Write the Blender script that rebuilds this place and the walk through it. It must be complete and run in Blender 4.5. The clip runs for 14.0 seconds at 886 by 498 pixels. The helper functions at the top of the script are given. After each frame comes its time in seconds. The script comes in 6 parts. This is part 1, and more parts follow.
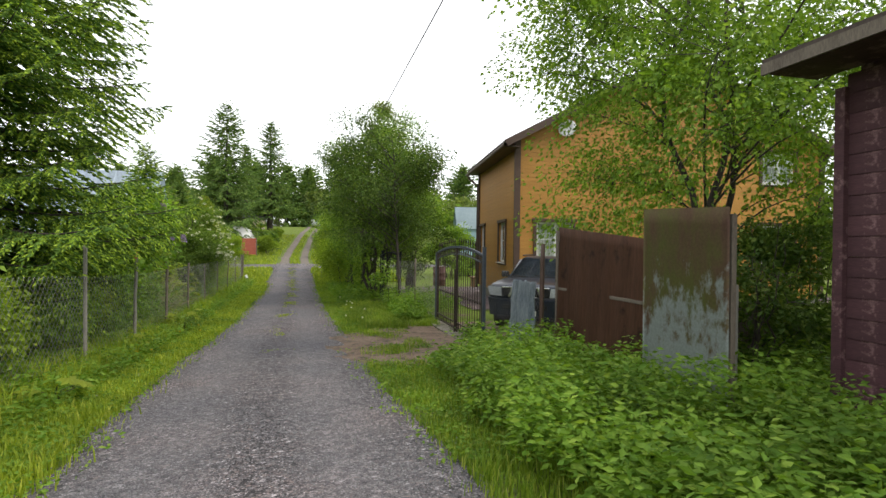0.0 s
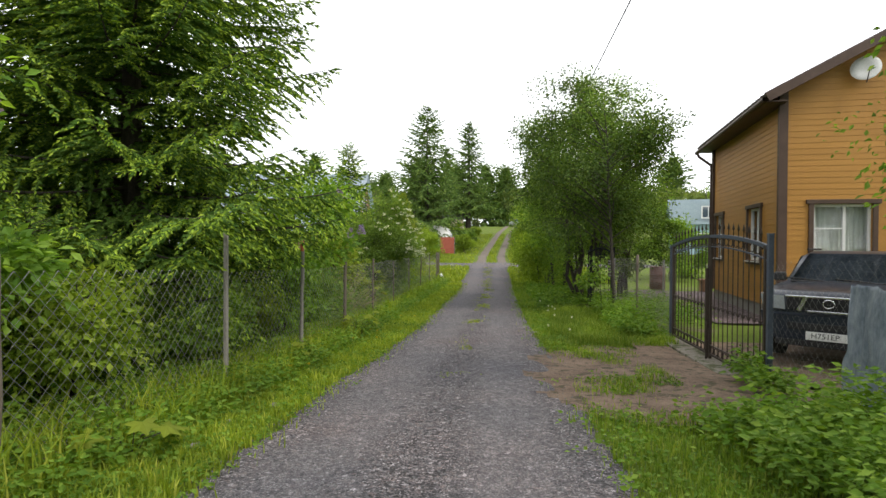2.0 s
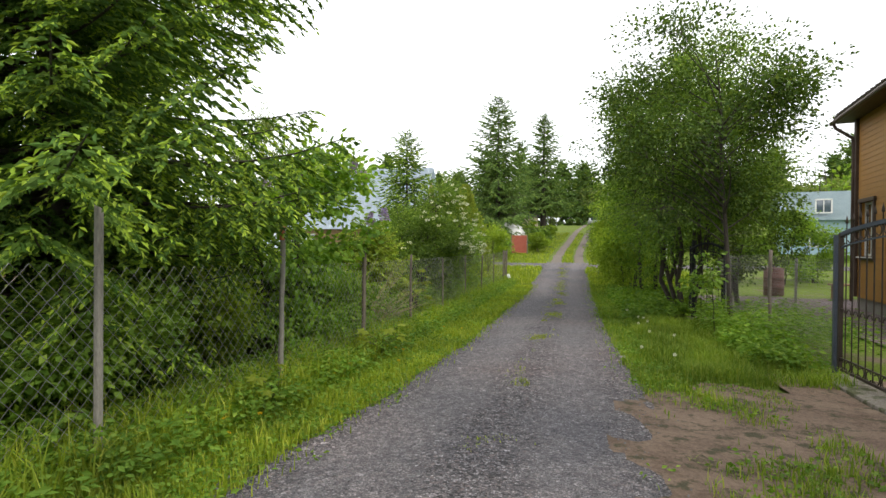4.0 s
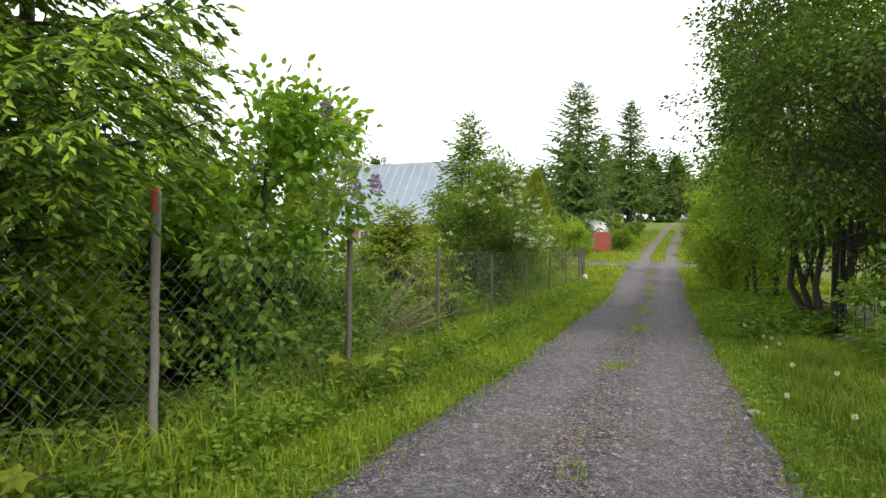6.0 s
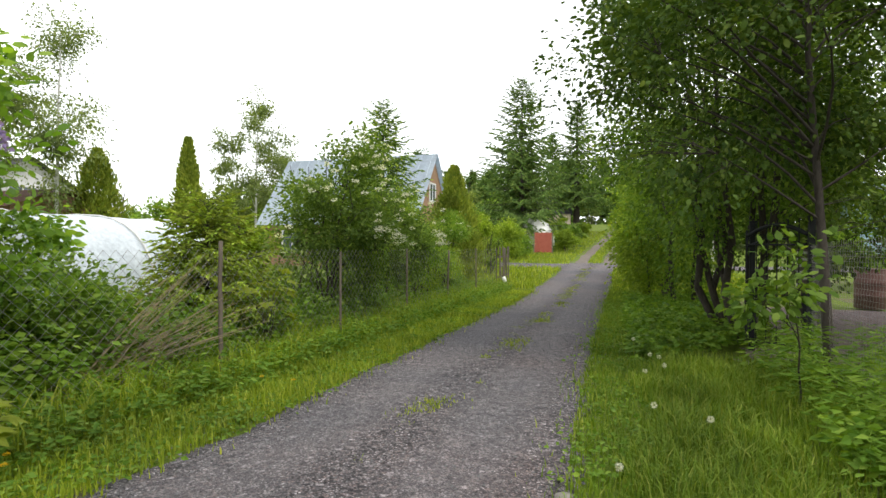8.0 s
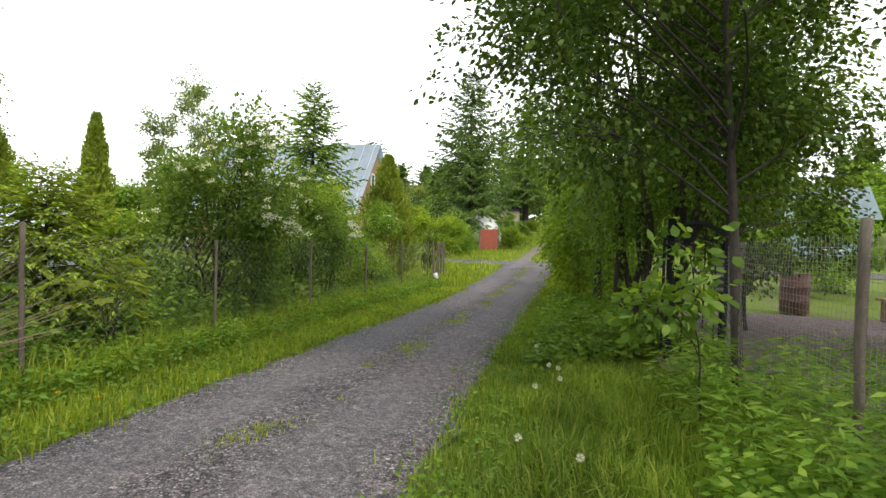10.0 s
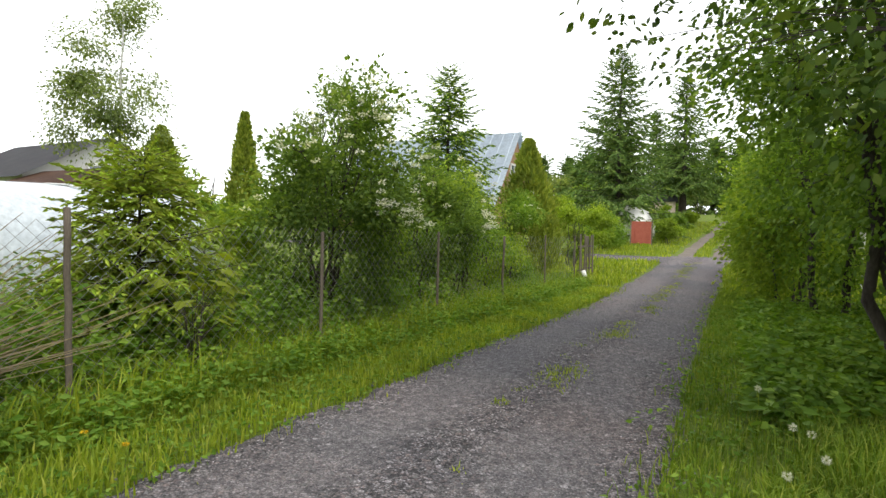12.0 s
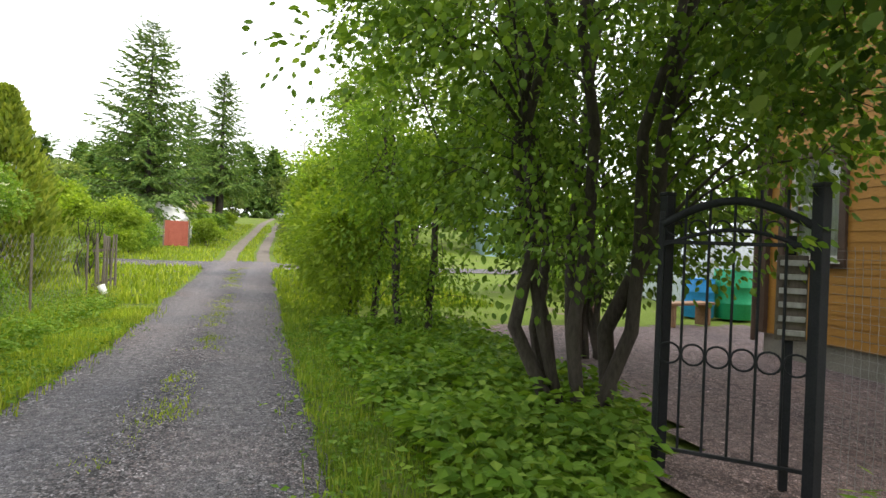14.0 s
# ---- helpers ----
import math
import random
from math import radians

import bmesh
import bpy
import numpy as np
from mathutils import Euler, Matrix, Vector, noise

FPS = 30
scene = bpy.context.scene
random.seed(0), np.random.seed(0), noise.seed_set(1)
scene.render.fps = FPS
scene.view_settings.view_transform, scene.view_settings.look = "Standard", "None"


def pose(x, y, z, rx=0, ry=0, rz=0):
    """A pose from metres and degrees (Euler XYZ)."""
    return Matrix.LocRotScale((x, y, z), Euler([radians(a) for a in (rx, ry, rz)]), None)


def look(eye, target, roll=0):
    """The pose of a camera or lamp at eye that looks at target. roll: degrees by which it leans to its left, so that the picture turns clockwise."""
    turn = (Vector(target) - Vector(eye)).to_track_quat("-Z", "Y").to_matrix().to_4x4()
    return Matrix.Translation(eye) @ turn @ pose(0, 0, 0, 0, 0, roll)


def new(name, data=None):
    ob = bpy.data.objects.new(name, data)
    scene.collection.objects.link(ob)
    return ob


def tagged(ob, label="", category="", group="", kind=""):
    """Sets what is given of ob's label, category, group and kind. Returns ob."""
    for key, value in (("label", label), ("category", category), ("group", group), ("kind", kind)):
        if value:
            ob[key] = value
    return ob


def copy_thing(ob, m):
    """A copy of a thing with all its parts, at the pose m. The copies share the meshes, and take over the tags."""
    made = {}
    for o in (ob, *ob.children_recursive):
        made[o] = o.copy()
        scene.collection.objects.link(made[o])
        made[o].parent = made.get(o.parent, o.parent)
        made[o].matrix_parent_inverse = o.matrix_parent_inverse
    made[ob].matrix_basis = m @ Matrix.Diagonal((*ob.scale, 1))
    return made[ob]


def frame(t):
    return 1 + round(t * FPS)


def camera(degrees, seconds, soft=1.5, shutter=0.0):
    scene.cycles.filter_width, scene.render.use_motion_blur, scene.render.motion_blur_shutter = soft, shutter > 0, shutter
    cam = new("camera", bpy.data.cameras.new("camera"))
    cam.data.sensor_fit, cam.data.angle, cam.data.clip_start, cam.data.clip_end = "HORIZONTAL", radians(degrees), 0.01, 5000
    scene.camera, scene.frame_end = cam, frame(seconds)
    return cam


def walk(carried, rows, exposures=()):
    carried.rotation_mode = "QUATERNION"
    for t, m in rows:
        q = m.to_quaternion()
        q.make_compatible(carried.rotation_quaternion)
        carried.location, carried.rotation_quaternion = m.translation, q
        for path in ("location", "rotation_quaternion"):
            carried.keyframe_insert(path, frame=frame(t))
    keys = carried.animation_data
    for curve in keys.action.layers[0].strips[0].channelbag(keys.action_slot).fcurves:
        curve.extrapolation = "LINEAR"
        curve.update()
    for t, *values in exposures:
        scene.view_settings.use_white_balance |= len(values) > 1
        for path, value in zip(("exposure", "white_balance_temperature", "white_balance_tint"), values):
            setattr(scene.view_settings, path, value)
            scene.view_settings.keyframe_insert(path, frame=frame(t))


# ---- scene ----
cam = camera(78.3, 14.0)
METRES, EYE, TILT, LEAN, TURN = 18.5, 1.46, 0.0, 0.0, -14.2
ROWS = [
    (0.0, 0.0, 0.0, 0.0, 0.0, -0.3, -0.75),
    (0.5, -0.0157, 0.0381, -0.0022, 12.11, -0.46, -0.66),
    (1.0, -0.0257, 0.0783, -0.0054, 15.49, -0.5, -0.63),
    (1.5, -0.0331, 0.1185, -0.0082, 19.31, -0.46, -0.54),
    (2.0, -0.0348, 0.1613, -0.01, 20.53, -0.49, -0.47),
    (2.5, -0.0387, 0.1997, -0.0119, 21.3, -0.38, -0.46),
    (3.0, -0.0471, 0.2426, -0.0146, 23.01, -0.45, -0.48),
    (5.5, -0.1095, 0.4345, -0.025, 36.18, -0.56, -0.6),
    (6.0, -0.1164, 0.4765, -0.0275, 37.07, -0.64, -0.55),
    (6.5, -0.1172, 0.5166, -0.0295, 37.19, -0.51, -0.48),
    (7.0, -0.1124, 0.559, -0.0313, 36.54, -0.53, -0.39),
    (7.5, -0.1034, 0.5934, -0.0312, 35.49, -0.37, -0.42),
    (8.0, -0.0948, 0.6263, -0.0325, 33.05, -0.32, -0.43),
    (8.5, -0.084, 0.6531, -0.0325, 31.06, -0.19, -0.48),
    (11.0, -0.0882, 0.7237, -0.0343, 27.87, -0.96, -2.32),
    (11.5, -0.1097, 0.7455, -0.0349, 36.6, -1.42, -1.7),
    (12.0, -0.1366, 0.7742, -0.0367, 43.1, -1.69, -1.55),
    (12.5, -0.1617, 0.813, -0.0317, 44.6, -1.75, -1.48),
    (13.0, -0.1818, 0.8559, -0.0346, 38.75, -1.66, -1.63),
    (13.5, -0.2014, 0.8941, -0.0349, 18.35, -0.74, -2.21),
    (14.0, -0.2216, 0.9282, -0.0364, -3.55, 0.21, -2.41),
]
walk(cam, [(t, pose(0, 0, EYE, TILT, LEAN, TURN) @ pose(METRES * x, METRES * y, METRES * z, 90 + pitch, roll, yaw)) for t, x, y, z, yaw, pitch, roll in ROWS],
     exposures=[(0.0, 0.05), (3.0, 0.08), (5.5, 0.15), (8.0, 0.14), (11.0, 0.18), (12.5, 0.16), (14.0, 0.58)])

# ---- world, sun and exposure ----
world = bpy.data.worlds.new("overcast_sky")
scene.world = world
world.use_nodes = True
wn, wl = world.node_tree.nodes, world.node_tree.links
wn.clear()
w_out = wn.new("ShaderNodeOutputWorld")
w_bg = wn.new("ShaderNodeBackground")
w_sky = wn.new("ShaderNodeTexSky")
w_sky.sky_type = "NISHITA"
w_sky.sun_disc = False
w_sky.sun_elevation, w_sky.sun_rotation = radians(52), radians(129)
w_mix = wn.new("ShaderNodeMixRGB")
w_mix.inputs[0].default_value = 0.93
w_mix.inputs[2].default_value = (11.6, 11.7, 11.9, 1)
wl.new(w_sky.outputs[0], w_mix.inputs[1])
wl.new(w_mix.outputs[0], w_bg.inputs[0])
w_bg.inputs[1].default_value = 0.15
wl.new(w_bg.outputs[0], w_out.inputs[0])
sun = new("sun", bpy.data.lights.new("sun", "SUN"))
sun.data.energy, sun.data.angle, sun.data.color = 2.0, radians(20), (1.0, 0.94, 0.84)
sun.matrix_world = look((0, 0, 40), (-24, 19, 0))


# ---- materials ----
def base_mat(name, rough=0.8, metal=0.0, spec=0.3):
    m = bpy.data.materials.new(name)
    m.use_nodes = True
    n, l = m.node_tree.nodes, m.node_tree.links
    b = n["Principled BSDF"]
    b.inputs["Roughness"].default_value = rough
    b.inputs["Metallic"].default_value = metal
    b.inputs["Specular IOR Level"].default_value = spec
    return m, n, l, b


def rgb(c):
    return (c[0], c[1], c[2], 1.0)


def noise_node(n, l, scale, detail=4, rough=0.6, stretch=None):
    co = n.new("ShaderNodeTexCoord")
    t = n.new("ShaderNodeTexNoise")
    t.inputs["Scale"].default_value, t.inputs["Detail"].default_value, t.inputs["Roughness"].default_value = scale, detail, rough
    if stretch:
        mp = n.new("ShaderNodeMapping")
        mp.inputs["Scale"].default_value = stretch
        l.new(co.outputs["Object"], mp.inputs[0])
        l.new(mp.outputs[0], t.inputs["Vector"])
    else:
        l.new(co.outputs["Object"], t.inputs["Vector"])
    return t


def ramp_node(n, l, src, stops):
    r = n.new("ShaderNodeValToRGB")
    e = r.color_ramp.elements
    while len(e) < len(stops):
        e.new(0.5)
    for el, (p, c) in zip(e, stops):
        el.position, el.color = p, rgb(c) if len(c) == 3 else c
    l.new(src, r.inputs[0])
    return r


def mix_node(n, l, fac, a, b, mode="MIX"):
    m = n.new("ShaderNodeMixRGB")
    m.blend_type = mode
    for sock, v in zip(m.inputs, (fac, a, b)):
        if isinstance(v, (int, float)):
            sock.default_value = v
        elif isinstance(v, tuple):
            sock.default_value = rgb(v)
        else:
            l.new(v, sock)
    return m


def bump_node(n, l, b, src, strength=0.4, dist=0.01):
    k = n.new("ShaderNodeBump")
    k.inputs["Strength"].default_value, k.inputs["Distance"].default_value = strength, dist
    l.new(src, k.inputs["Height"])
    l.new(k.outputs[0], b.inputs["Normal"])


def worn(name, c1, c2, scale=3.0, fine=60.0, rough=0.75, metal=0.0, bump=0.3, dist=0.004, stretch=None, spots=None, spot_at=0.62, spot_scale=4.0, per=0.0, spec=0.3):
    """A surface with broad stains, fine grain and, where given, patches of another colour."""
    m, n, l, b = base_mat(name, rough, metal, spec)
    a = noise_node(n, l, scale, 5, 0.6, stretch)
    f = noise_node(n, l, fine, 4, 0.7, stretch)
    r = ramp_node(n, l, a.outputs["Fac"], [(0.3, c1), (0.7, c2)])
    col = mix_node(n, l, 0.35, r.outputs[0], ramp_node(n, l, f.outputs["Fac"], [(0.3, tuple(v * 0.55 for v in c1)), (0.7, tuple(min(1, v * 1.35) for v in c2))]).outputs[0])
    out = col
    if spots:
        s = noise_node(n, l, spot_scale, 8, 0.7)
        sr = ramp_node(n, l, s.outputs["Fac"], [(spot_at - 0.04, (0, 0, 0)), (spot_at + 0.04, (1, 1, 1))])
        out = mix_node(n, l, sr.outputs[0], col.outputs[0], spots)
    if per:
        oi = n.new("ShaderNodeObjectInfo")
        pr = ramp_node(n, l, oi.outputs["Random"], [(0.0, (1 - per,) * 3), (1.0, (1, 1, 1))])
        out = mix_node(n, l, 1.0, out.outputs[0], pr.outputs[0], "MULTIPLY")
    l.new(out.outputs[0], b.inputs["Base Color"])
    bump_node(n, l, b, f.outputs["Fac"], bump, dist)
    return m


def leafy(name, c1, c2, c3=None, rough=0.6, through_light=0.45, patch=0.3, spec=0.08):
    """Leaves: each its own shade, in drifts of lighter and darker growth; light comes through."""
    m, n, l, b = base_mat(name, rough, 0, spec)
    c3 = c3 or c2
    g = n.new("ShaderNodeNewGeometry")
    r = ramp_node(n, l, g.outputs["Random Per Island"], [(0.0, c1), (0.75, c2), (1.0, c3)])
    big = noise_node(n, l, 0.9, 3)
    dr = ramp_node(n, l, big.outputs["Fac"], [(0.35, (1 - patch, 1 - patch, 1 - patch * 0.7)), (0.7, (1.15, 1.12, 1.0))])
    col = mix_node(n, l, 1.0, r.outputs[0], dr.outputs[0], "MULTIPLY")
    l.new(col.outputs[0], b.inputs["Base Color"])
    tr = n.new("ShaderNodeBsdfTranslucent")
    tc = mix_node(n, l, 1.0, col.outputs[0], (1.6, 1.6, 0.5), "MULTIPLY")
    l.new(tc.outputs[0], tr.inputs[0])
    mx = n.new("ShaderNodeMixShader")
    mx.inputs[0].default_value = through_light
    l.new(b.outputs[0], mx.inputs[1])
    l.new(tr.outputs[0], mx.inputs[2])
    l.new(mx.outputs[0], n["Material Output"].inputs[0])
    return m


M_BARK = worn("bark", (0.03, 0.024, 0.02), (0.085, 0.072, 0.06), 5, 40, 0.9, bump=0.8, dist=0.01, stretch=(1, 1, 0.3))
M_BIRCH = worn("birch_bark", (0.5, 0.49, 0.46), (0.62, 0.61, 0.58), 6, 30, 0.8, spots=(0.06, 0.05, 0.05), spot_at=0.6, spot_scale=9)
M_LEAF = leafy("broad_leaf", (0.097, 0.180, 0.030), (0.196, 0.317, 0.058), (0.302, 0.422, 0.085))
# About half as bright as broad_leaf; on the alders it paints in crown shade.
M_LEAF_DARK = leafy("dark_leaf", (0.048, 0.094, 0.022), (0.101, 0.166, 0.034), (0.177, 0.242, 0.054), 0.6, 0.25)
M_ALDER = leafy("alder_leaf", (0.085, 0.162, 0.028), (0.18, 0.295, 0.054), (0.3, 0.415, 0.085), 0.55, 0.33)
M_LEAF_HAW = leafy("hawthorn_leaf", (0.073, 0.129, 0.032), (0.150, 0.237, 0.056), (0.249, 0.335, 0.090))
M_LEAF_LIGHT = leafy("light_leaf", (0.150, 0.236, 0.031), (0.256, 0.359, 0.049), (0.376, 0.458, 0.086))
M_LEAF_BIRCH = leafy("birch_leaf", (0.111, 0.160, 0.055), (0.194, 0.251, 0.097), (0.277, 0.331, 0.146))
M_LILAC = leafy("lilac_leaf", (0.11, 0.22, 0.036), (0.22, 0.37, 0.06), (0.33, 0.48, 0.09), 0.45)
M_MAPLE = leafy("maple_leaf", (0.18, 0.25, 0.03), (0.32, 0.35, 0.05), (0.42, 0.4, 0.08))
M_NEEDLE = leafy("spruce_needle", (0.060, 0.129, 0.024), (0.118, 0.209, 0.040), (0.168, 0.258, 0.046), 0.6, 0.15)
M_SHOOT = leafy("spruce_new_shoot", (0.234, 0.367, 0.039), (0.360, 0.507, 0.058), (0.466, 0.594, 0.090), 0.6, 0.25)
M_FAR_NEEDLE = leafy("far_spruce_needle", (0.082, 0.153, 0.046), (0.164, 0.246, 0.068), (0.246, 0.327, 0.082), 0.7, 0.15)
M_THUJA = leafy("thuja_scale_leaf", (0.142, 0.209, 0.034), (0.257, 0.314, 0.049), (0.342, 0.389, 0.071), 0.7, 0.3)
M_GRASS = leafy("grass_blade", (0.159, 0.237, 0.024), (0.293, 0.372, 0.042), (0.431, 0.454, 0.085), 0.55, 0.4)
M_TALL_GRASS = leafy("tall_grass_blade", (0.1, 0.18, 0.022), (0.2, 0.29, 0.036), (0.34, 0.38, 0.08), 0.55, 0.35)
M_HERB = leafy("herb_leaf", (0.090, 0.183, 0.023), (0.169, 0.284, 0.041), (0.246, 0.354, 0.059), 0.5, 0.35)
M_STRAW = leafy("dry_stalk", (0.255, 0.204, 0.128), (0.357, 0.297, 0.196), None, 0.8, 0.15)
M_LILAC_BLOOM = leafy("lilac_bloom", (0.26, 0.19, 0.45), (0.4, 0.31, 0.61), (0.53, 0.44, 0.72), 0.6, 0.3)
M_WHITE_BLOOM = leafy("white_bloom", (0.65, 0.67, 0.58), (0.8, 0.8, 0.74), None, 0.6, 0.3)
M_YELLOW_BLOOM = leafy("dandelion_bloom", (0.7, 0.45, 0.02), (0.8, 0.55, 0.03), None, 0.6, 0.2)
M_POST = worn("weathered_post", (0.16, 0.15, 0.13), (0.3, 0.28, 0.25), 4, 70, 0.9, stretch=(1, 1, 0.25), bump=0.5)
M_DARK_POST = worn("dark_post", (0.09, 0.075, 0.06), (0.18, 0.15, 0.12), 4, 70, 0.9, stretch=(1, 1, 0.25), bump=0.5)
M_WIRE = worn("galvanised_wire", (0.24, 0.23, 0.22), (0.4, 0.39, 0.38), 5, 50, 0.6, 0.6)
M_IRON = worn("black_iron", (0.012, 0.013, 0.016), (0.03, 0.032, 0.036), 5, 80, 0.6, 0.1, spots=(0.06, 0.035, 0.025), spot_at=0.72, spot_scale=14, spec=0.25)


# ---- building helpers ----
def data_mesh(name, verts, faces, mats, idx=None, smooth=False):
    me = bpy.data.meshes.new(name)
    verts = np.asarray(verts, dtype=np.float32)
    faces = np.asarray(faces, dtype=np.int32)
    k = faces.shape[1]
    me.vertices.add(len(verts))
    me.vertices.foreach_set("co", verts.ravel())
    me.loops.add(faces.size)
    me.loops.foreach_set("vertex_index", faces.ravel())
    me.polygons.add(len(faces))
    me.polygons.foreach_set("loop_start", np.arange(0, faces.size, k, dtype=np.int32))
    for m in mats:
        me.materials.append(m)
    if idx is not None:
        me.polygons.foreach_set("material_index", np.asarray(idx, dtype=np.int32))
    me.polygons.foreach_set("use_smooth", np.full(len(faces), smooth, dtype=bool))
    me.update(calc_edges=True)
    return me


def part(name, bm, material, parent, label="", smooth=False):
    """One bmesh as one mesh object under a thing or a part."""
    me = bpy.data.meshes.new(name)
    for f in bm.faces:
        f.smooth = smooth
    bm.to_mesh(me)
    bm.free()
    me.materials.append(material)
    ob = new(name, me)
    if parent:
        ob.parent = parent
    if label:
        tagged(ob, label)
    return ob


def put(name, me, parent=None, label=""):
    ob = new(name, me)
    if parent:
        ob.parent = parent
    if label:
        tagged(ob, label)
    return ob


def empty(name, m, label, category, group="", kind=""):
    ob = new(name)
    ob.matrix_world = m
    return tagged(ob, label, category, group, kind)


def box(bm, cx, cy, cz, sx, sy, sz, m=None, bevel=0.0):
    g = bmesh.ops.create_cube(bm, size=1.0)
    v = g["verts"]
    bmesh.ops.scale(bm, verts=v, vec=(sx, sy, sz))
    if bevel:
        ed = list({e for p in v for e in p.link_edges})
        r = bmesh.ops.bevel(bm, geom=ed, offset=bevel, segments=2, affect="EDGES", profile=0.5)
        v = list({p for f in r["faces"] for p in f.verts} | {p for p in v if p.is_valid})
    bmesh.ops.translate(bm, verts=v, vec=(cx, cy, cz))
    if m is not None:
        bmesh.ops.transform(bm, verts=v, matrix=m)
    return v


def box_bm(cx, cy, cz, sx, sy, sz, bevel=0.0):
    bm = bmesh.new()
    box(bm, cx, cy, cz, sx, sy, sz, None, bevel)
    return bm


def tube_arrays(pts, radii, sides=6):
    """Vertices and quads of a tapered tube along pts."""
    pts = np.asarray(pts, float)
    n = len(pts)
    d = np.gradient(pts, axis=0)
    d /= np.linalg.norm(d, axis=1)[:, None] + 1e-9
    ref = np.where(np.abs(d[:, 2:3]) > 0.9, np.array([[1.0, 0, 0]]), np.array([[0, 0, 1.0]]))
    a = np.cross(d, ref)
    a /= np.linalg.norm(a, axis=1)[:, None] + 1e-9
    b = np.cross(d, a)
    ang = np.linspace(0, 2 * np.pi, sides, endpoint=False)
    r = np.asarray(radii, float)[:, None, None]
    v = pts[:, None, :] + r * (np.cos(ang)[None, :, None] * a[:, None, :] + np.sin(ang)[None, :, None] * b[:, None, :])
    i, j = np.meshgrid(np.arange(n - 1), np.arange(sides), indexing="ij")
    q = np.stack([i * sides + j, i * sides + (j + 1) % sides, (i + 1) * sides + (j + 1) % sides, (i + 1) * sides + j], -1).reshape(-1, 4)
    return v.reshape(-1, 3), q


class Tubes:
    def __init__(self):
        self.v, self.f, self.n = [], [], 0

    def add(self, pts, radii, sides=6):
        v, f = tube_arrays(pts, radii, sides)
        self.v.append(v)
        self.f.append(f + self.n)
        self.n += len(v)

    def mesh(self, name, mat):
        return data_mesh(name, np.concatenate(self.v), np.concatenate(self.f), [mat], smooth=True)


def unit(v):
    return v / (np.linalg.norm(v, axis=-1, keepdims=True) + 1e-9)


def leaf_arrays(rng, pos, along, length, width, fold=0.25, level=0.0):
    """Folded leaves (two triangles each) that start at pos and point along; level turns their faces to the sky."""
    n = len(pos)
    along = unit(along)
    side = unit(np.cross(along, rng.normal(size=(n, 3)) * (1.0 if not level else 0.6) + np.array([0, 0, level])))
    up = np.cross(side, along)
    L, W = np.broadcast_to(length, n)[:, None], np.broadcast_to(width, n)[:, None]
    mid = pos + along * L * 0.45
    v = np.stack([pos, mid + side * W / 2 + up * W * fold, pos + along * L, mid - side * W / 2 + up * W * fold], 1).reshape(-1, 3)
    k = np.arange(n)[:, None] * 4
    f = np.concatenate([k + np.array([[0, 1, 2]]), k + np.array([[0, 2, 3]])], 1).reshape(-1, 3)
    return v, f


def oval_arrays(rng, pos, along, length, width, level=0.9):
    """Oval leaves of four triangles with a bent tip, their faces mostly to the sky."""
    n = len(pos)
    along = unit(along)
    side = unit(np.cross(along, rng.normal(size=(n, 3)) * 0.6 + np.array([0, 0, level])))
    up = np.cross(side, along)
    L, W = np.broadcast_to(length, n)[:, None], np.broadcast_to(width, n)[:, None]
    a, b = pos + along * L * 0.3, pos + along * L * 0.68 - up * L * 0.03
    v = np.stack([pos, a + side * W * 0.46, a - side * W * 0.46, b + side * W * 0.42, b - side * W * 0.42, pos + along * L - up * L * 0.14], 1).reshape(-1, 3)
    k = np.arange(n)[:, None] * 6
    f = np.concatenate([k + np.array([t]) for t in ((0, 2, 1), (1, 2, 4), (1, 4, 3), (3, 4, 5))], 1).reshape(-1, 3)
    return v, f


def leaves_mesh(name, rng, pos, along, length, width, mat, fold=0.25, level=0.0, oval=False):
    v, f = oval_arrays(rng, pos, along, length, width, level) if oval else leaf_arrays(rng, pos, along, length, width, fold, level)
    return data_mesh(name, v, f, [mat])


def blob_dirs(rng, n):
    return unit(rng.normal(size=(n, 3)))


# ---- lie of the land ----
LAND_Y = [-400, -20, 0, 11, 15, 31, 36, 44, 56, 70, 85, 110, 150, 260, 2000]
LAND_Z = [0.9, 0.7, 0.0, -0.60, -0.64, -0.66, -0.5, -0.2, 0.4, 1.6, 3.2, 4.9, 6.0, 7.0, 8.0]


def land(x, y):
    """Height of the ground."""
    x, y = np.asarray(x, float), np.asarray(y, float)
    z = sum(np.interp(y + d, LAND_Y, LAND_Z) for d in (-2.5, -1.2, 0, 1.2, 2.5)) / 5
    return z


ROAD_Y = [-30, 0, 4, 7, 10, 12, 16, 20, 26, 32, 38, 41, 44]
ROAD_L = [-1.6, -1.75, -1.85, -1.98, -2.08, -1.98, -1.84, -1.85, -1.78, -2.03, -2.1, -2.2, -2.4]
ROAD_R = [1.2, 1.3, 1.22, 1.06, 1.0, 1.0, 0.78, 0.68, 0.6, 0.57, 0.35, 0.4, 0.7]


def road_edges(y):
    return np.interp(y, ROAD_Y, ROAD_L), np.interp(y, ROAD_Y, ROAD_R)


def graded(lo, hi, mid_lo, mid_hi, step, grow=1.25):
    mid = list(np.arange(mid_lo, mid_hi + 1e-6, step))
    a, s = [], step
    x = mid_lo
    while x > lo:
        s *= grow
        x -= s
        a.append(max(x, lo))
    c, s = [], step
    x = mid[-1]
    while x < hi:
        s *= grow
        x += s
        c.append(min(x, hi))
    return np.array(a[::-1] + mid + c)


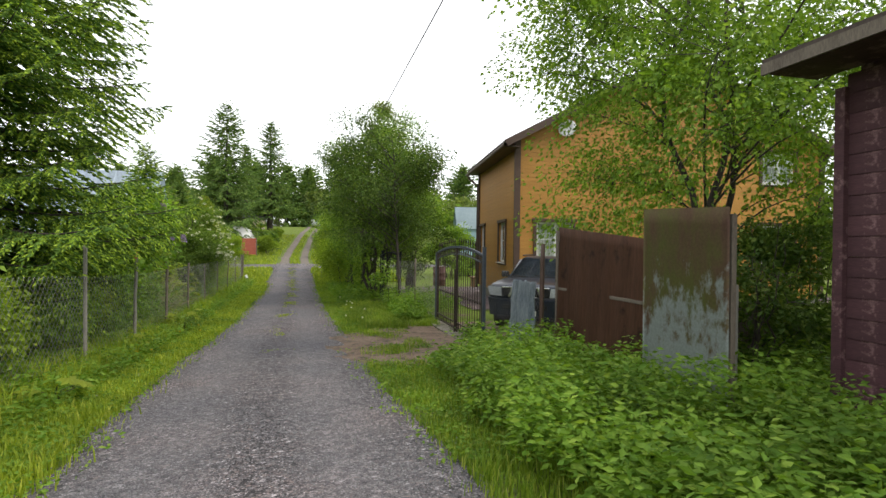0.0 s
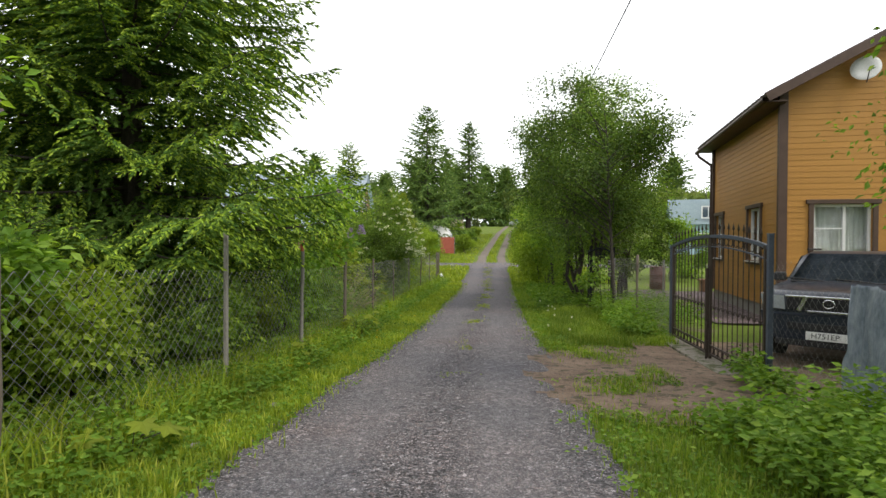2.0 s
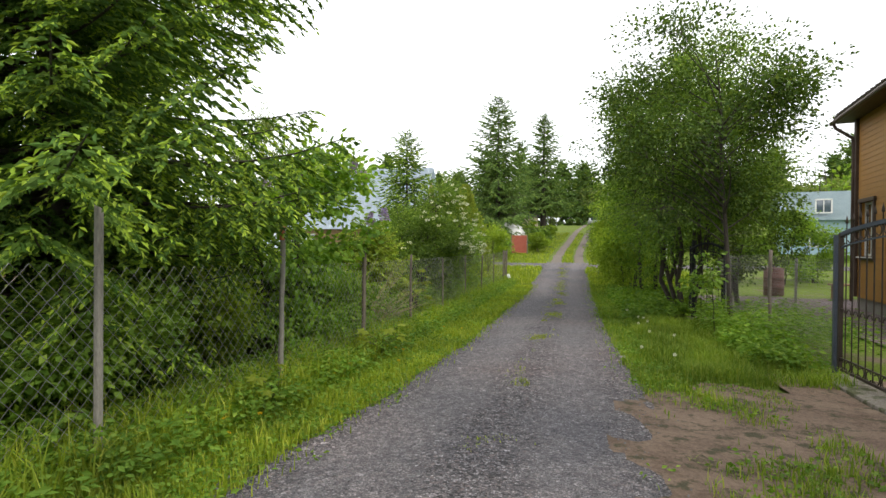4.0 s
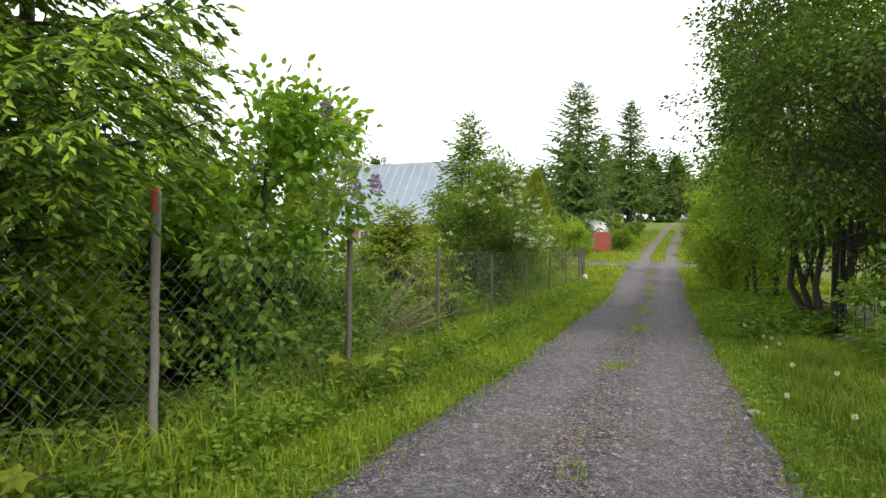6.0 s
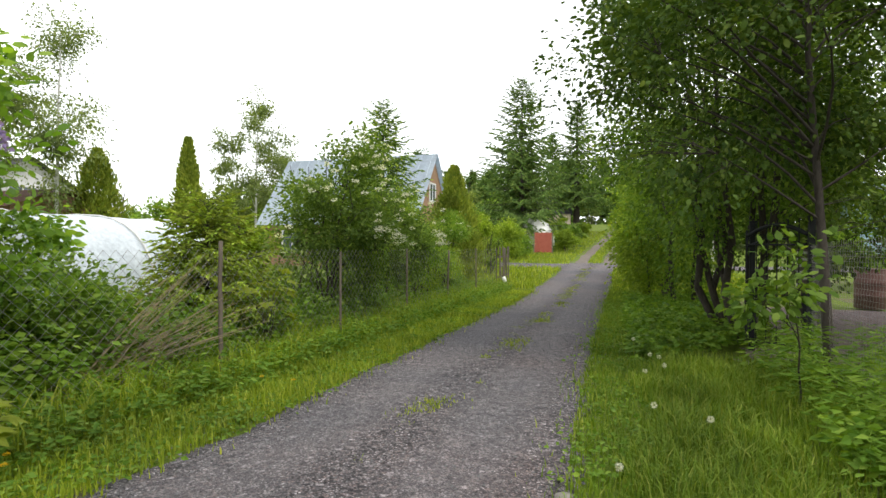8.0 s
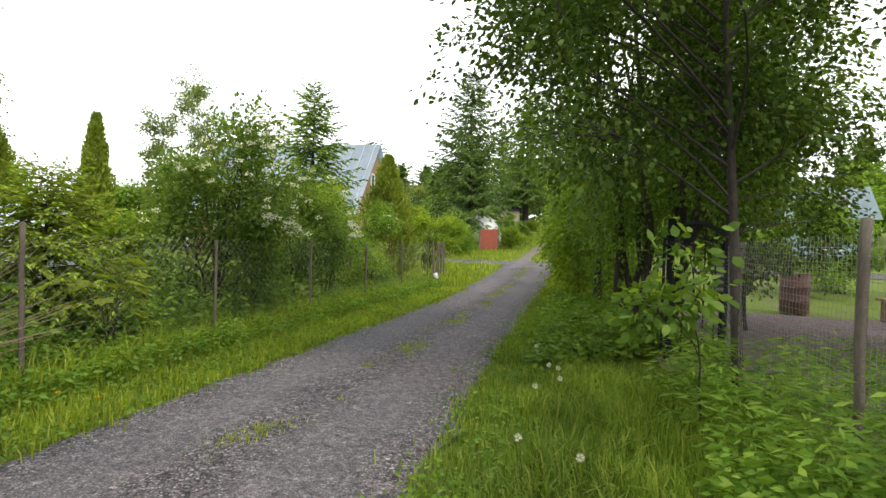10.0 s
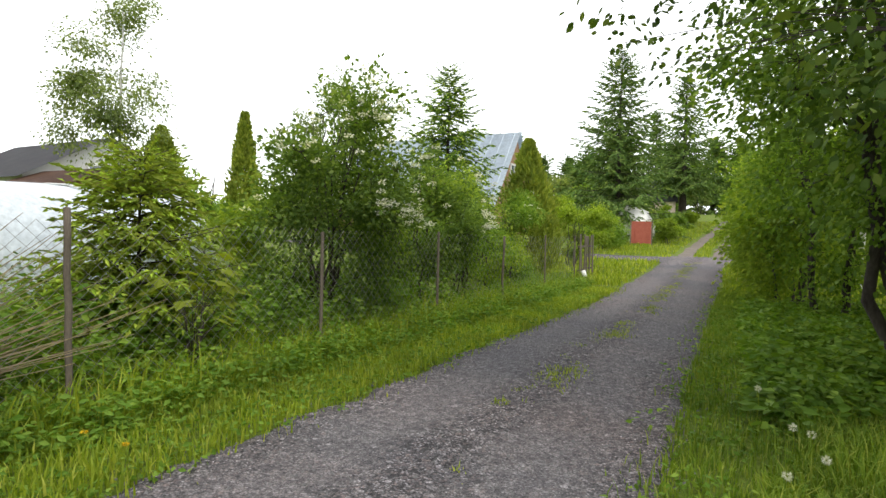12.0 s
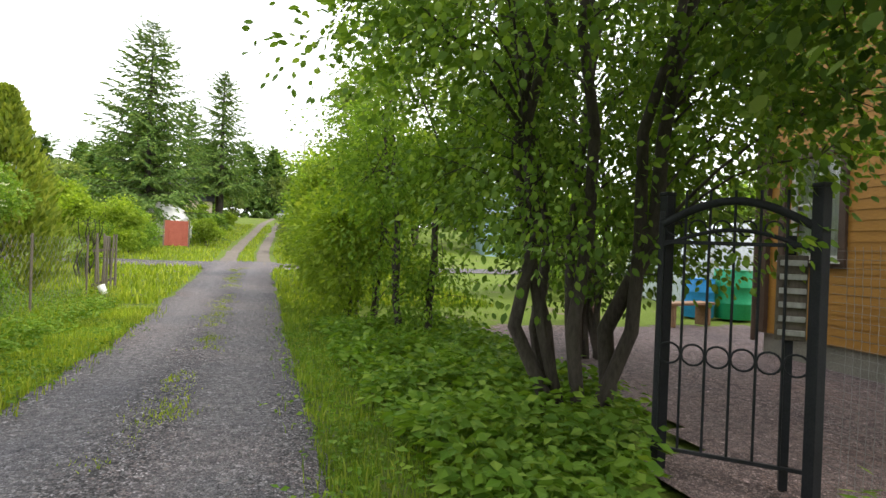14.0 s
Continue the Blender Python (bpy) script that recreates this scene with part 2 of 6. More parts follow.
def wobble(x, y, f=1.0, seed=0.0):
    x, y = np.asarray(x, float), np.asarray(y, float)
    return (np.sin(1.7 * f * x + 1.3 * np.sin(0.9 * f * y + seed) + seed) + np.sin(2.3 * f * y + 1.1 * np.sin(1.4 * f * x) + 2 * seed) + 0.6 * np.sin(4.1 * f * (x + 0.6 * y) + seed)) / 2.6


# ---- plants ----
def crown_points(rng, n_clump, n_leaf, centre, radius, spread, squash=1.0, shell=0.55, low=-1.0):
    """Leaf places gathered in clumps round boughs in an uneven ellipsoid; also clump and bough centres."""
    nb = max(5, n_clump // 12)
    d = blob_dirs(rng, nb * 4)
    d = d[d[:, 2] > low][:nb]
    r = shell + (1 - shell) * rng.uniform(0, 1, len(d)) ** 0.45
    r = r * rng.uniform(0.78, 1.12, len(d))
    bough = d * r[:, None]
    pick = rng.integers(len(bough), size=n_clump)
    q = bough[pick] + rng.normal(size=(n_clump, 3)) * rng.uniform(0.07, 0.2, len(bough))[pick][:, None] * np.array([1, 1, 0.8])
    q = q * np.minimum(1.0, 1.14 / (np.linalg.norm(q, axis=1, keepdims=True) + 1e-6))
    c = np.asarray(centre) + q * np.asarray(radius)
    k = np.repeat(np.arange(len(c)), n_leaf)
    s = spread * rng.uniform(0.6, 1.3, len(c))[k][:, None]
    off = rng.normal(size=(len(k), 3))
    off = off * np.minimum(1.0, 1.75 / (np.linalg.norm(off, axis=1, keepdims=True) + 1e-6)) * s * np.array([1, 1, 0.65 * squash])
    return c, c[k] + off, k, off, np.asarray(centre) + bough * np.asarray(radius)


def broadleaf(name, at, seed, height, radius, low, leaf, clumps, per, mat, label, category="tree", trunks=3, trunk_r=0.07, spread=0.28, droop=0.3, group="", bark=None, lean=0.4, fill=0.55, flowers=None, bottom=-1.0, shift=(0.0, 0.0), limbs=(), oval=False):
    """A tree or bush: stems from the base, limbs to each clump, a crown of single leaves."""
    rng = np.random.default_rng(seed)
    x, y = at
    root = empty(name, pose(x, y, float(land(x, y))), label, category, group)
    ctr = np.array([shift[0], shift[1], (height + low) / 2])
    rad = np.array([radius, radius, (height - low) / 2])
    c, p, k, off, tips = crown_points(rng, clumps, per, ctr, rad, spread, 1.0, fill, bottom)
    for q in limbs:
        # low twigs hanging out beyond the crown
        o2 = unit(rng.normal(size=(26, 3))) * rng.uniform(0.03, 0.2, (26, 1))
        c, p, off = np.concatenate([c, [q]]), np.concatenate([p, np.asarray(q) + o2]), np.concatenate([off, o2])
    wood = Tubes()
    stems = []
    for i in range(trunks):
        a = rng.uniform(0, 6.28)
        foot = np.array([math.cos(a), math.sin(a), 0]) * (0.12 * radius * (trunks > 1))
        top = np.array([math.cos(a) * lean * radius, math.sin(a) * lean * radius, low + (height - low) * rng.uniform(0.75, 0.93)]) if trunks > 1 else np.array([0.1 + shift[0] * 0.6, 0.1 + shift[1] * 0.6, height * 0.93])
        t = np.linspace(0, 1, 9)[:, None]
        pts = foot * (1 - t) + top * t + np.concatenate([rng.normal(0, 0.035 * radius if trunks > 1 else 0.02, (9, 2)), np.zeros((9, 1))], 1)
        pts[0, 2] = -0.12
        tr = trunk_r * rng.uniform(0.7, 1.1)
        wood.add(pts, tr * (1 - 0.82 * t[:, 0]), 8)
        stems.append(pts)
    fine = np.linspace(0.1, 0.96, 34)
    allp = np.concatenate([np.stack([np.interp(fine, np.linspace(0, 1, 9), s[:, j]) for j in range(3)], 1) for s in stems])
    joints = [allp]
    for q in tips:
        # boughs leave a stem below their tip and rise outwards
        hd = np.linalg.norm(allp[:, :2] - q[:2], axis=1)
        s = allp[np.argmin(np.abs(allp[:, 2] - (q[2] - 0.6 * hd)) + 0.45 * hd)]
        run = np.linalg.norm(q - s)
        t = np.linspace(0, 1, 6)[:, None]
        arc = s * (1 - t) + q * t + np.sin(t * 3.14) * np.array([0, 0, 0.1 * run]) + np.sin(t * 3.14) * rng.normal(0, 0.05 * run, 3)
        wood.add(arc, np.linspace(min(trunk_r * 0.3, 0.008 + 0.007 * run), 0.005, 6), 5)
        joints.append(arc[2:])
    joints = np.concatenate(joints)
    for q in c:
        dd = np.linalg.norm(joints - q, axis=1) + 0.8 * np.maximum(joints[:, 2] - q[2] + 0.05, 0)
        s = joints[np.argmin(dd)]
        mid = (s + q) / 2 + np.array([0, 0, 0.06 * np.linalg.norm(q - s)]) + rng.normal(0, 0.02, 3)
        wood.add([s, mid, q], [0.006, 0.004, 0.002], 3)
    put("branchwork", wood.mesh("branchwork", bark or M_BARK), root)
    out = unit(p - ctr * np.array([1, 1, 0.8]))
    along = unit(off) * 0.6 + out * 0.5 + rng.normal(size=p.shape) * 0.45 - np.array([0, 0, droop])
    ln = leaf * rng.uniform(0.65, 1.2, len(p))
    if len(limbs):
        ln[-26 * len(limbs):] *= 0.62
    keep = (p[:, 2] > 0.06) & ~((x < -3.3) & (y < 31) & (x + p[:, 0] > -3.3) & (p[:, 2] < 1.5))
    put("crown", leaves_mesh("crown", rng, p[keep], along[keep], ln[keep], ln[keep] * 0.62, mat, 0.2, 0.9, oval), root)
    if flowers:
        fmat, nf, size, per_head, tall = flowers
        far_out = np.linalg.norm((p - ctr) / rad, axis=1)
        o = p[(far_out > np.quantile(far_out, 0.8)) & (p[:, 2] > low + 0.35 * (height - low)) & keep]
        o = o[(unit(o - ctr) @ np.array([0.75, -0.5, 0.2])) > 0.1]
        o = o[rng.permutation(len(o))[:nf]] + np.array([0.05, -0.05, 0.03])
        for q in o:
            u = rng.normal(size=(per_head, 3))
            h = rng.uniform(0, 1, per_head)
            r = size * (1 - 0.75 * h) if tall else size
            ps = q + unit(u) * np.array([1, 1, 0.35 if not tall else 0.3]) * np.reshape(r, (-1, 1)) * rng.uniform(0.3, 1, (per_head, 1))
            ps[:, 2] += h * size * (2.0 if tall else 0.3)
            put("flower_head", leaves_mesh("flower_head", rng, ps, u, size * 0.45, size * 0.4, fmat), root, "cluster of small blossoms")
    return root


def conifer(name, at, seed, height, radius, low, label, mats, gap=0.36, per=9, grain=1.0, droop=0.35, category="spruce", trunk_r=0.12, power=0.6, shoots=0.6, jag=0.22, back=None):
    """A spruce: whorls of boughs, each a flat fan of side twigs fringed with short hanging shoots; grain scales the shoots."""
    rng = np.random.default_rng(seed)
    x, y = at
    root = empty(name, pose(x, y, float(land(x, y))), label, category)
    wood = Tubes()
    zt = np.linspace(-0.15, height, 10)
    wood.add(np.stack([0 * zt, 0 * zt, zt], 1), trunk_r * (1.03 - zt / height), 8)
    P, A, L, W, K = [], [], [], [], []
    down = np.array([0, 0, 1.0])
    z = low
    while z < height * 0.985:
        f = max(0.0, (height - z) / (height - low))
        reach = radius * f ** power + 0.08
        n_b = max(5, int(per * (0.5 + 0.5 * f)))
        for a in rng.uniform(0, 6.28) + np.arange(n_b) * 6.28 / n_b + rng.normal(0, 0.2, n_b):
            R = reach * rng.uniform(1 - jag, 1 + jag * 0.6)
            if x < -3.4 and -2 < y < 31 and z < 2.1 and x + R * math.cos(a) > -3.4:
                R = max(0.25, min(R, (-3.45 - x) / max(math.cos(a), 0.05)))
            if back and z < 4.6 and math.sin(a) > 0.1:
                R = max(0.4, min(R, back * rng.uniform(0.8, 1.1) / math.sin(a)))
            t = np.linspace(0, 1, 8)
            rise = 0.5 * (1 - f) - droop * f
            curve = R * (rise * t + 0.55 * droop * f * t ** 3)
            z0 = z + rng.uniform(-0.5, 0.5) * gap
            out, side = np.array([math.cos(a), math.sin(a), 0]), np.array([-math.sin(a), math.cos(a), 0])
            bough = out * (R * t)[:, None] + down * (z0 + curve)[:, None] + side * (rng.normal(0, 0.05) * R * t ** 2)[:, None]
            wood.add(bough, 0.009 * R * (1.05 - t) + 0.003, 4)
            # side twigs, left and right by turns, longest in the middle of the bough
            nt = max(6, int(R * 0.88 / (0.07 * grain)))
            s = np.linspace(0.12, 0.99, nt) + rng.normal(0, 0.01, nt)
            s = np.clip(s, 0.08, 1.0)
            o = np.stack([np.interp(s, t, bough[:, i]) for i in range(3)], 1)
            sg = np.where(np.arange(nt) % 2 == 0, 1.0, -1.0)
            tl = (0.1 + 0.34 * np.minimum(1, (1.02 - s) * 2.4)) * min(R, 4.5) ** 0.6 * rng.uniform(0.65, 1.2, nt)
            td = unit(out * rng.uniform(0.5, 0.9, nt)[:, None] + side * (sg * rng.uniform(0.55, 1.0, nt))[:, None] - down * (rng.uniform(0.05, 0.5, nt) * f)[:, None])
            o, td, tl = np.concatenate([o, bough[-1:]]), np.concatenate([td, unit(bough[-1:] - bough[-2:-1])]), np.concatenate([tl, [0.2 * grain]])
            ns = np.maximum(3, (tl / (0.034 * grain)).astype(int))
            kk = np.repeat(np.arange(len(o)), ns)
            u = (np.arange(len(kk)) - np.repeat(np.cumsum(ns) - ns, ns) + 1.0) / ns[kk]
            drop = 0.42 * tl[kk] * u ** 2 * f
            q = o[kk] + td[kk] * (tl[kk] * u)[:, None] - down * drop[:, None]
            hand = np.where(np.arange(len(kk)) % 2 == 0, 1.0, -1.0)[:, None]
            across = unit(np.cross(td[kk], down))
            end = (u > 0.98)[:, None]
            d = td[kk] * 0.75 + across * hand * np.where(end, 0.1, 0.75) - down * (rng.uniform(0.1, 0.85, len(kk)) * (0.25 + f))[:, None] + rng.normal(size=q.shape) * 0.16
            small = (0.45 + 0.55 * min(1.0, f * 5)) * grain
            young = (rng.uniform(size=len(kk)) < shoots * (0.4 + 0.9 * u)) & (s[np.minimum(kk, nt - 1)] > 0.25)
            half = np.arange(0, len(kk), 2)
            P += [q, q[half] - td[kk][half] * 0.06 * small]
            A += [d, td[kk][half] - down * (0.5 * f * u[half])[:, None] + rng.normal(size=(len(half), 3)) * 0.12]
            L += [small * rng.uniform(0.06, 0.105, len(kk)), small * rng.uniform(0.1, 0.15, len(half))]
            W += [small * rng.uniform(0.026, 0.036, len(kk)), small * rng.uniform(0.045, 0.065, len(half))]
            K += [young, np.zeros(len(half), bool)]
        z += gap * rng.uniform(0.8, 1.2) * (0.55 + 0.45 * f)
    put("trunk", wood.mesh("trunk", M_BARK), root)
    P, A, L, W, K = (np.concatenate(q) for q in (P, A, L, W, K))
    keep = ~((x < -3.4) & (y < 31) & (x + P[:, 0] > -3.3) & (P[:, 2] < 1.5))
    v, f = leaf_arrays(rng, P[keep], A[keep], L[keep], W[keep], 0.3, 0.5)
    put("needles", data_mesh("needles", v, f, mats, np.repeat(K[keep].astype(int), 2)), root)
    return root


def thuja(at, seed, height, radius, n, label):
    rng = np.random.default_rng(seed)
    x, y = at
    root = empty("thuja", pose(x, y, float(land(x, y))), label, "thuja")
    z = rng.uniform(0.02, 1, n) ** 0.9
    a = rng.uniform(0, 6.28, n)
    prof = radius * np.minimum(1.0, (z + 0.12) * 3.2) * np.clip(1.02 - z, 0, 1) ** 0.85
    r = prof * (0.62 + 0.56 * rng.uniform(size=n) ** 2) * (1 + 0.17 * np.sin(5 * a + 13 * z) * np.sin(3 * a - 8 * z + 1) + 0.15 * np.sin(7 * a - 31 * z + 2 * np.sin(3 * a)))
    p = np.stack([np.cos(a) * r, np.sin(a) * r, z * height], 1)
    d = np.stack([np.cos(a) * 0.5, np.sin(a) * 0.5, np.full(n, 1.0)], 1) + rng.normal(size=(n, 3)) * 0.3
    ln = 0.02 * height + 0.09 * rng.uniform(0.7, 1.3, n)
    wood = Tubes()
    zt = np.linspace(-0.1, height * 0.9, 6)
    wood.add(np.stack([0 * zt, 0 * zt, zt], 1), 0.07 * (1.02 - zt / height), 6)
    put("trunk", wood.mesh("trunk", M_BARK), root)
    put("foliage", leaves_mesh("foliage", rng, p, d, ln, ln * 0.45, M_THUJA), root)
    return root


def grass_strip(name, label, pts, seed, h_lo, h_hi, mat, width=0.008, category="grass", lean=0.5):
    """Bent blades of two segments at the given places."""
    rng = np.random.default_rng(seed)
    n = len(pts)
    base = np.column_stack([pts, land(pts[:, 0], pts[:, 1]) - 0.015])
    a = rng.uniform(0, 6.28, n)
    d = np.stack([np.cos(a), np.sin(a), 0 * a], 1)
    s = np.stack([-np.sin(a), np.cos(a), 0 * a], 1) * (width * rng.uniform(0.6, 1.3, n))[:, None]
    h = (rng.uniform(h_lo, h_hi, n) * (1 + 0.3 * wobble(pts[:, 0], pts[:, 1], 2.2, 1.0) + 0.15 * wobble(pts[:, 0], pts[:, 1], 6.0)))[:, None]
    ln = rng.uniform(0.15, lean, n)[:, None]
    up = np.array([[0, 0, 1.0]])
    m1 = base + up * h * 0.55 + d * h * ln * 0.3
    tip = base + up * h * (1 - 0.35 * ln) + d * h * ln
    v = np.stack([base - s, base + s, m1 + s * 0.8, m1 - s * 0.8, tip], 1).reshape(-1, 3)
    k = np.arange(n)[:, None] * 5
    f = np.concatenate([k + np.array([[0, 1, 2]]), k + np.array([[0, 2, 3]]), k + np.array([[3, 2, 4]])], 1).reshape(-1, 3)
    ob = put(name, data_mesh(name, v, f, [mat]))
    return tagged(ob, label, category, "", "stuff")


def herbs(name, label, pts, seed, h_lo, h_hi, mat, leaf=0.09, per=12, category="weeds", ratio=0.6):
    """Broad-leaved weeds: leaves in threes round upright stalks, densest on top."""
    rng = np.random.default_rng(seed)
    n = len(pts)
    z0 = land(pts[:, 0], pts[:, 1])
    h = rng.uniform(h_lo, h_hi, n) * (1 + 0.28 * wobble(pts[:, 0], pts[:, 1], 1.6) + 0.12 * wobble(pts[:, 0], pts[:, 1], 4.0, 1.0))
    k = np.repeat(np.arange(n), per)
    u = rng.uniform(0.25, 1.0, n * per) ** 0.7
    a = rng.uniform(0, 6.28, n * per)
    r = rng.uniform(0.02, 0.16, n * per)
    p = np.column_stack([pts[k, 0] + np.cos(a) * r, pts[k, 1] + np.sin(a) * r, z0[k] + h[k] * u])
    d = np.stack([np.cos(a), np.sin(a), rng.uniform(-0.45, 0.3, n * per)], 1)
    ln = leaf * rng.uniform(0.6, 1.3, n * per)
    v, f = leaf_arrays(rng, p, d, ln, ln * ratio, 0.12, 0.9)
    ob = put(name, data_mesh(name, v, f, [mat]))
    return tagged(ob, label, category, "", "stuff")


def scatter(rng, n, x0, x1, y0, y1, near=0.0):
    u = rng.uniform(size=n)
    if near:
        u = u ** near
    return np.column_stack([rng.uniform(x0, x1, n), y0 + (y1 - y0) * u])


# ---- ground ----
def ground_material():
    """Turf, bare earth and trodden soil in drifts."""
    m, n, l, b = base_mat("turf_and_earth", 0.95, 0, 0.1)
    a = noise_node(n, l, 0.9, 6, 0.65)
    f = noise_node(n, l, 24, 5, 0.7)
    turf = ramp_node(n, l, f.outputs["Fac"], [(0.3, (0.06, 0.085, 0.018)), (0.55, (0.12, 0.17, 0.025)), (0.75, (0.2, 0.21, 0.06))])
    earth = ramp_node(n, l, f.outputs["Fac"], [(0.3, (0.09, 0.07, 0.05)), (0.7, (0.2, 0.16, 0.12))])
    k = ramp_node(n, l, a.outputs["Fac"], [(0.56, (0, 0, 0)), (0.68, (1, 1, 1))])
    col = mix_node(n, l, k.outputs[0], turf.outputs[0], earth.outputs[0])
    l.new(col.outputs[0], b.inputs["Base Color"])
    bump_node(n, l, b, f.outputs["Fac"], 0.7, 0.03)
    return m


def gravel_material(name, dark, light, tone, tracks=False):
    """Crushed stone: chips of differing shade over dark gaps; fines packed into the wheel tracks."""
    m, n, l, b = base_mat(name, 0.9, 0, 0.2)
    co = n.new("ShaderNodeTexCoord")
    layers = []
    for sc in (34, 75, 150):
        vo = n.new("ShaderNodeTexVoronoi")
        vo.inputs["Scale"].default_value = sc
        l.new(co.outputs["Object"], vo.inputs["Vector"])
        sep = n.new("ShaderNodeSeparateColor")
        l.new(vo.outputs["Color"], sep.inputs[0])
        layers.append((vo, sep))
    mean = tuple((p + q) / 2 for p, q in zip(dark, light))
    stops = [(0.0, tuple(v * 0.45 for v in dark)), (0.3, dark), (0.55, mean), (0.7, (light[0] * 0.95, light[1] * 0.8, light[2] * 0.74)), (0.82, light), (0.95, tuple(v * 1.5 for v in light)), (1.0, tuple(min(1, v * 2.4) for v in light))]
    chips = ramp_node(n, l, layers[1][1].outputs[0], stops)
    big = ramp_node(n, l, layers[0][1].outputs[0], stops)
    fines = ramp_node(n, l, layers[2][1].outputs[0], [(0.0, tuple(v * 0.6 for v in dark)), (0.8, light), (1.0, tuple(v * 1.5 for v in light))])
    pick = ramp_node(n, l, layers[0][1].outputs[1], [(0.7, (0, 0, 0)), (0.74, (1, 1, 1))])
    col = mix_node(n, l, pick.outputs[0], chips.outputs[0], big.outputs[0])
    gap = ramp_node(n, l, layers[1][0].outputs["Distance"], [(0.25, (1.1, 1.1, 1.1)), (0.7, (0.3, 0.29, 0.29))])
    col = mix_node(n, l, 0.85, col.outputs[0], gap.outputs[0], "MULTIPLY")
    a = noise_node(n, l, 0.8, 6, 0.6, (1.0, 0.25, 1.0))
    packed = ramp_node(n, l, a.outputs["Fac"], [(0.35, (0.05, 0.05, 0.05)), (0.65, (0.5, 0.5, 0.5))]).outputs[0]
    if tracks:
        uv = n.new("ShaderNodeUVMap")
        sp = n.new("ShaderNodeSeparateXYZ")
        l.new(uv.outputs[0], sp.inputs[0])
        wig = n.new("ShaderNodeMath")
        wig.operation = "MULTIPLY_ADD"
        wig.inputs[1].default_value = 0.16
        l.new(noise_node(n, l, 0.6, 4, 0.6).outputs["Fac"], wig.inputs[0])
        l.new(sp.outputs[0], wig.inputs[2])
        t = ramp_node(n, l, wig.outputs[0], [(0.14, (0.1,) * 3), (0.27, (0.65,) * 3), (0.4, (0.6,) * 3), (0.52, (0.0,) * 3), (0.62, (0.0,) * 3), (0.74, (0.65,) * 3), (0.86, (0.6,) * 3), (0.98, (0.1,) * 3)])
        packed = mix_node(n, l, 0.7, packed, t.outputs[0]).outputs[0]
    col = mix_node(n, l, packed, col.outputs[0], fines.outputs[0])
    drift = ramp_node(n, l, noise_node(n, l, 0.5, 5, 0.6).outputs["Fac"], [(0.3, (0.82, 0.83, 0.87)), (0.45, (1.0, 0.99, 0.99)), (0.58, tone), (0.72, (tone[0] * 0.95, tone[1] * 0.88, tone[2] * 0.84))])
    col = mix_node(n, l, 1.0, col.outputs[0], drift.outputs[0], "MULTIPLY")
    clot = ramp_node(n, l, noise_node(n, l, 11, 6, 0.75).outputs["Fac"], [(0.36, (0.66, 0.66, 0.67)), (0.5, (1.0, 1.0, 1.0)), (0.64, (1.3, 1.28, 1.26))])
    col = mix_node(n, l, 1.0, col.outputs[0], clot.outputs[0], "MULTIPLY")
    l.new(col.outputs[0], b.inputs["Base Color"])
    inv = n.new("ShaderNodeMath")
    inv.operation = "SUBTRACT"
    inv.inputs[0].default_value = 1.0
    l.new(layers[1][0].outputs["Distance"], inv.inputs[1])
    bump_node(n, l, b, inv.outputs[0], 0.9, 0.012)
    return m


M_GROUND = ground_material()
M_GRAVEL = gravel_material("crushed_stone", (0.07, 0.069, 0.074), (0.215, 0.206, 0.216), (1.16, 1.1, 1.08), True)
M_YARD = gravel_material("reddish_yard_gravel", (0.12, 0.095, 0.095), (0.25, 0.2, 0.2), (1.1, 1.05, 1.02))
M_DIRT = worn("trodden_earth", (0.085, 0.055, 0.038), (0.23, 0.165, 0.12), 2.6, 26, 0.95, bump=0.9, dist=0.03, spots=(0.06, 0.055, 0.03), spot_at=0.56, spot_scale=5)


def sheet(name, xs, ys, lift, mat, label, category, inside=None):
    gx, gy = np.meshgrid(xs, ys, indexing="ij")
    gz = land(gx, gy) + lift(gx, gy)
    n, m = gx.shape
    i, j = np.meshgrid(np.arange(n - 1), np.arange(m - 1), indexing="ij")
    q = np.stack([i * m + j, (i + 1) * m + j, (i + 1) * m + j + 1, i * m + j + 1], -1).reshape(-1, 4)
    if inside is not None:
        cx, cy = (gx[:-1, :-1] + gx[1:, 1:]) / 2, (gy[:-1, :-1] + gy[1:, 1:]) / 2
        q = q[inside(cx, cy).ravel()]
    v = np.stack([gx, gy, gz], -1).reshape(-1, 3)
    used = np.unique(q)
    back = np.zeros(len(v), int)
    back[used] = np.arange(len(used))
    ob = put(name, data_mesh(name, v[used], back[q], [mat], smooth=True))
    return tagged(ob, label, category, "", "structure")


sheet("ground", graded(-1500, 1500, -12, 14, 0.5, 1.3), graded(-400, 1900, -6, 60, 0.5, 1.25),
      lambda x, y: 0.03 * wobble(x, y, 0.9) * (np.abs(x) < 40) - 0.05, M_GROUND, "rough turf ground with bare earth between the grass", "ground")


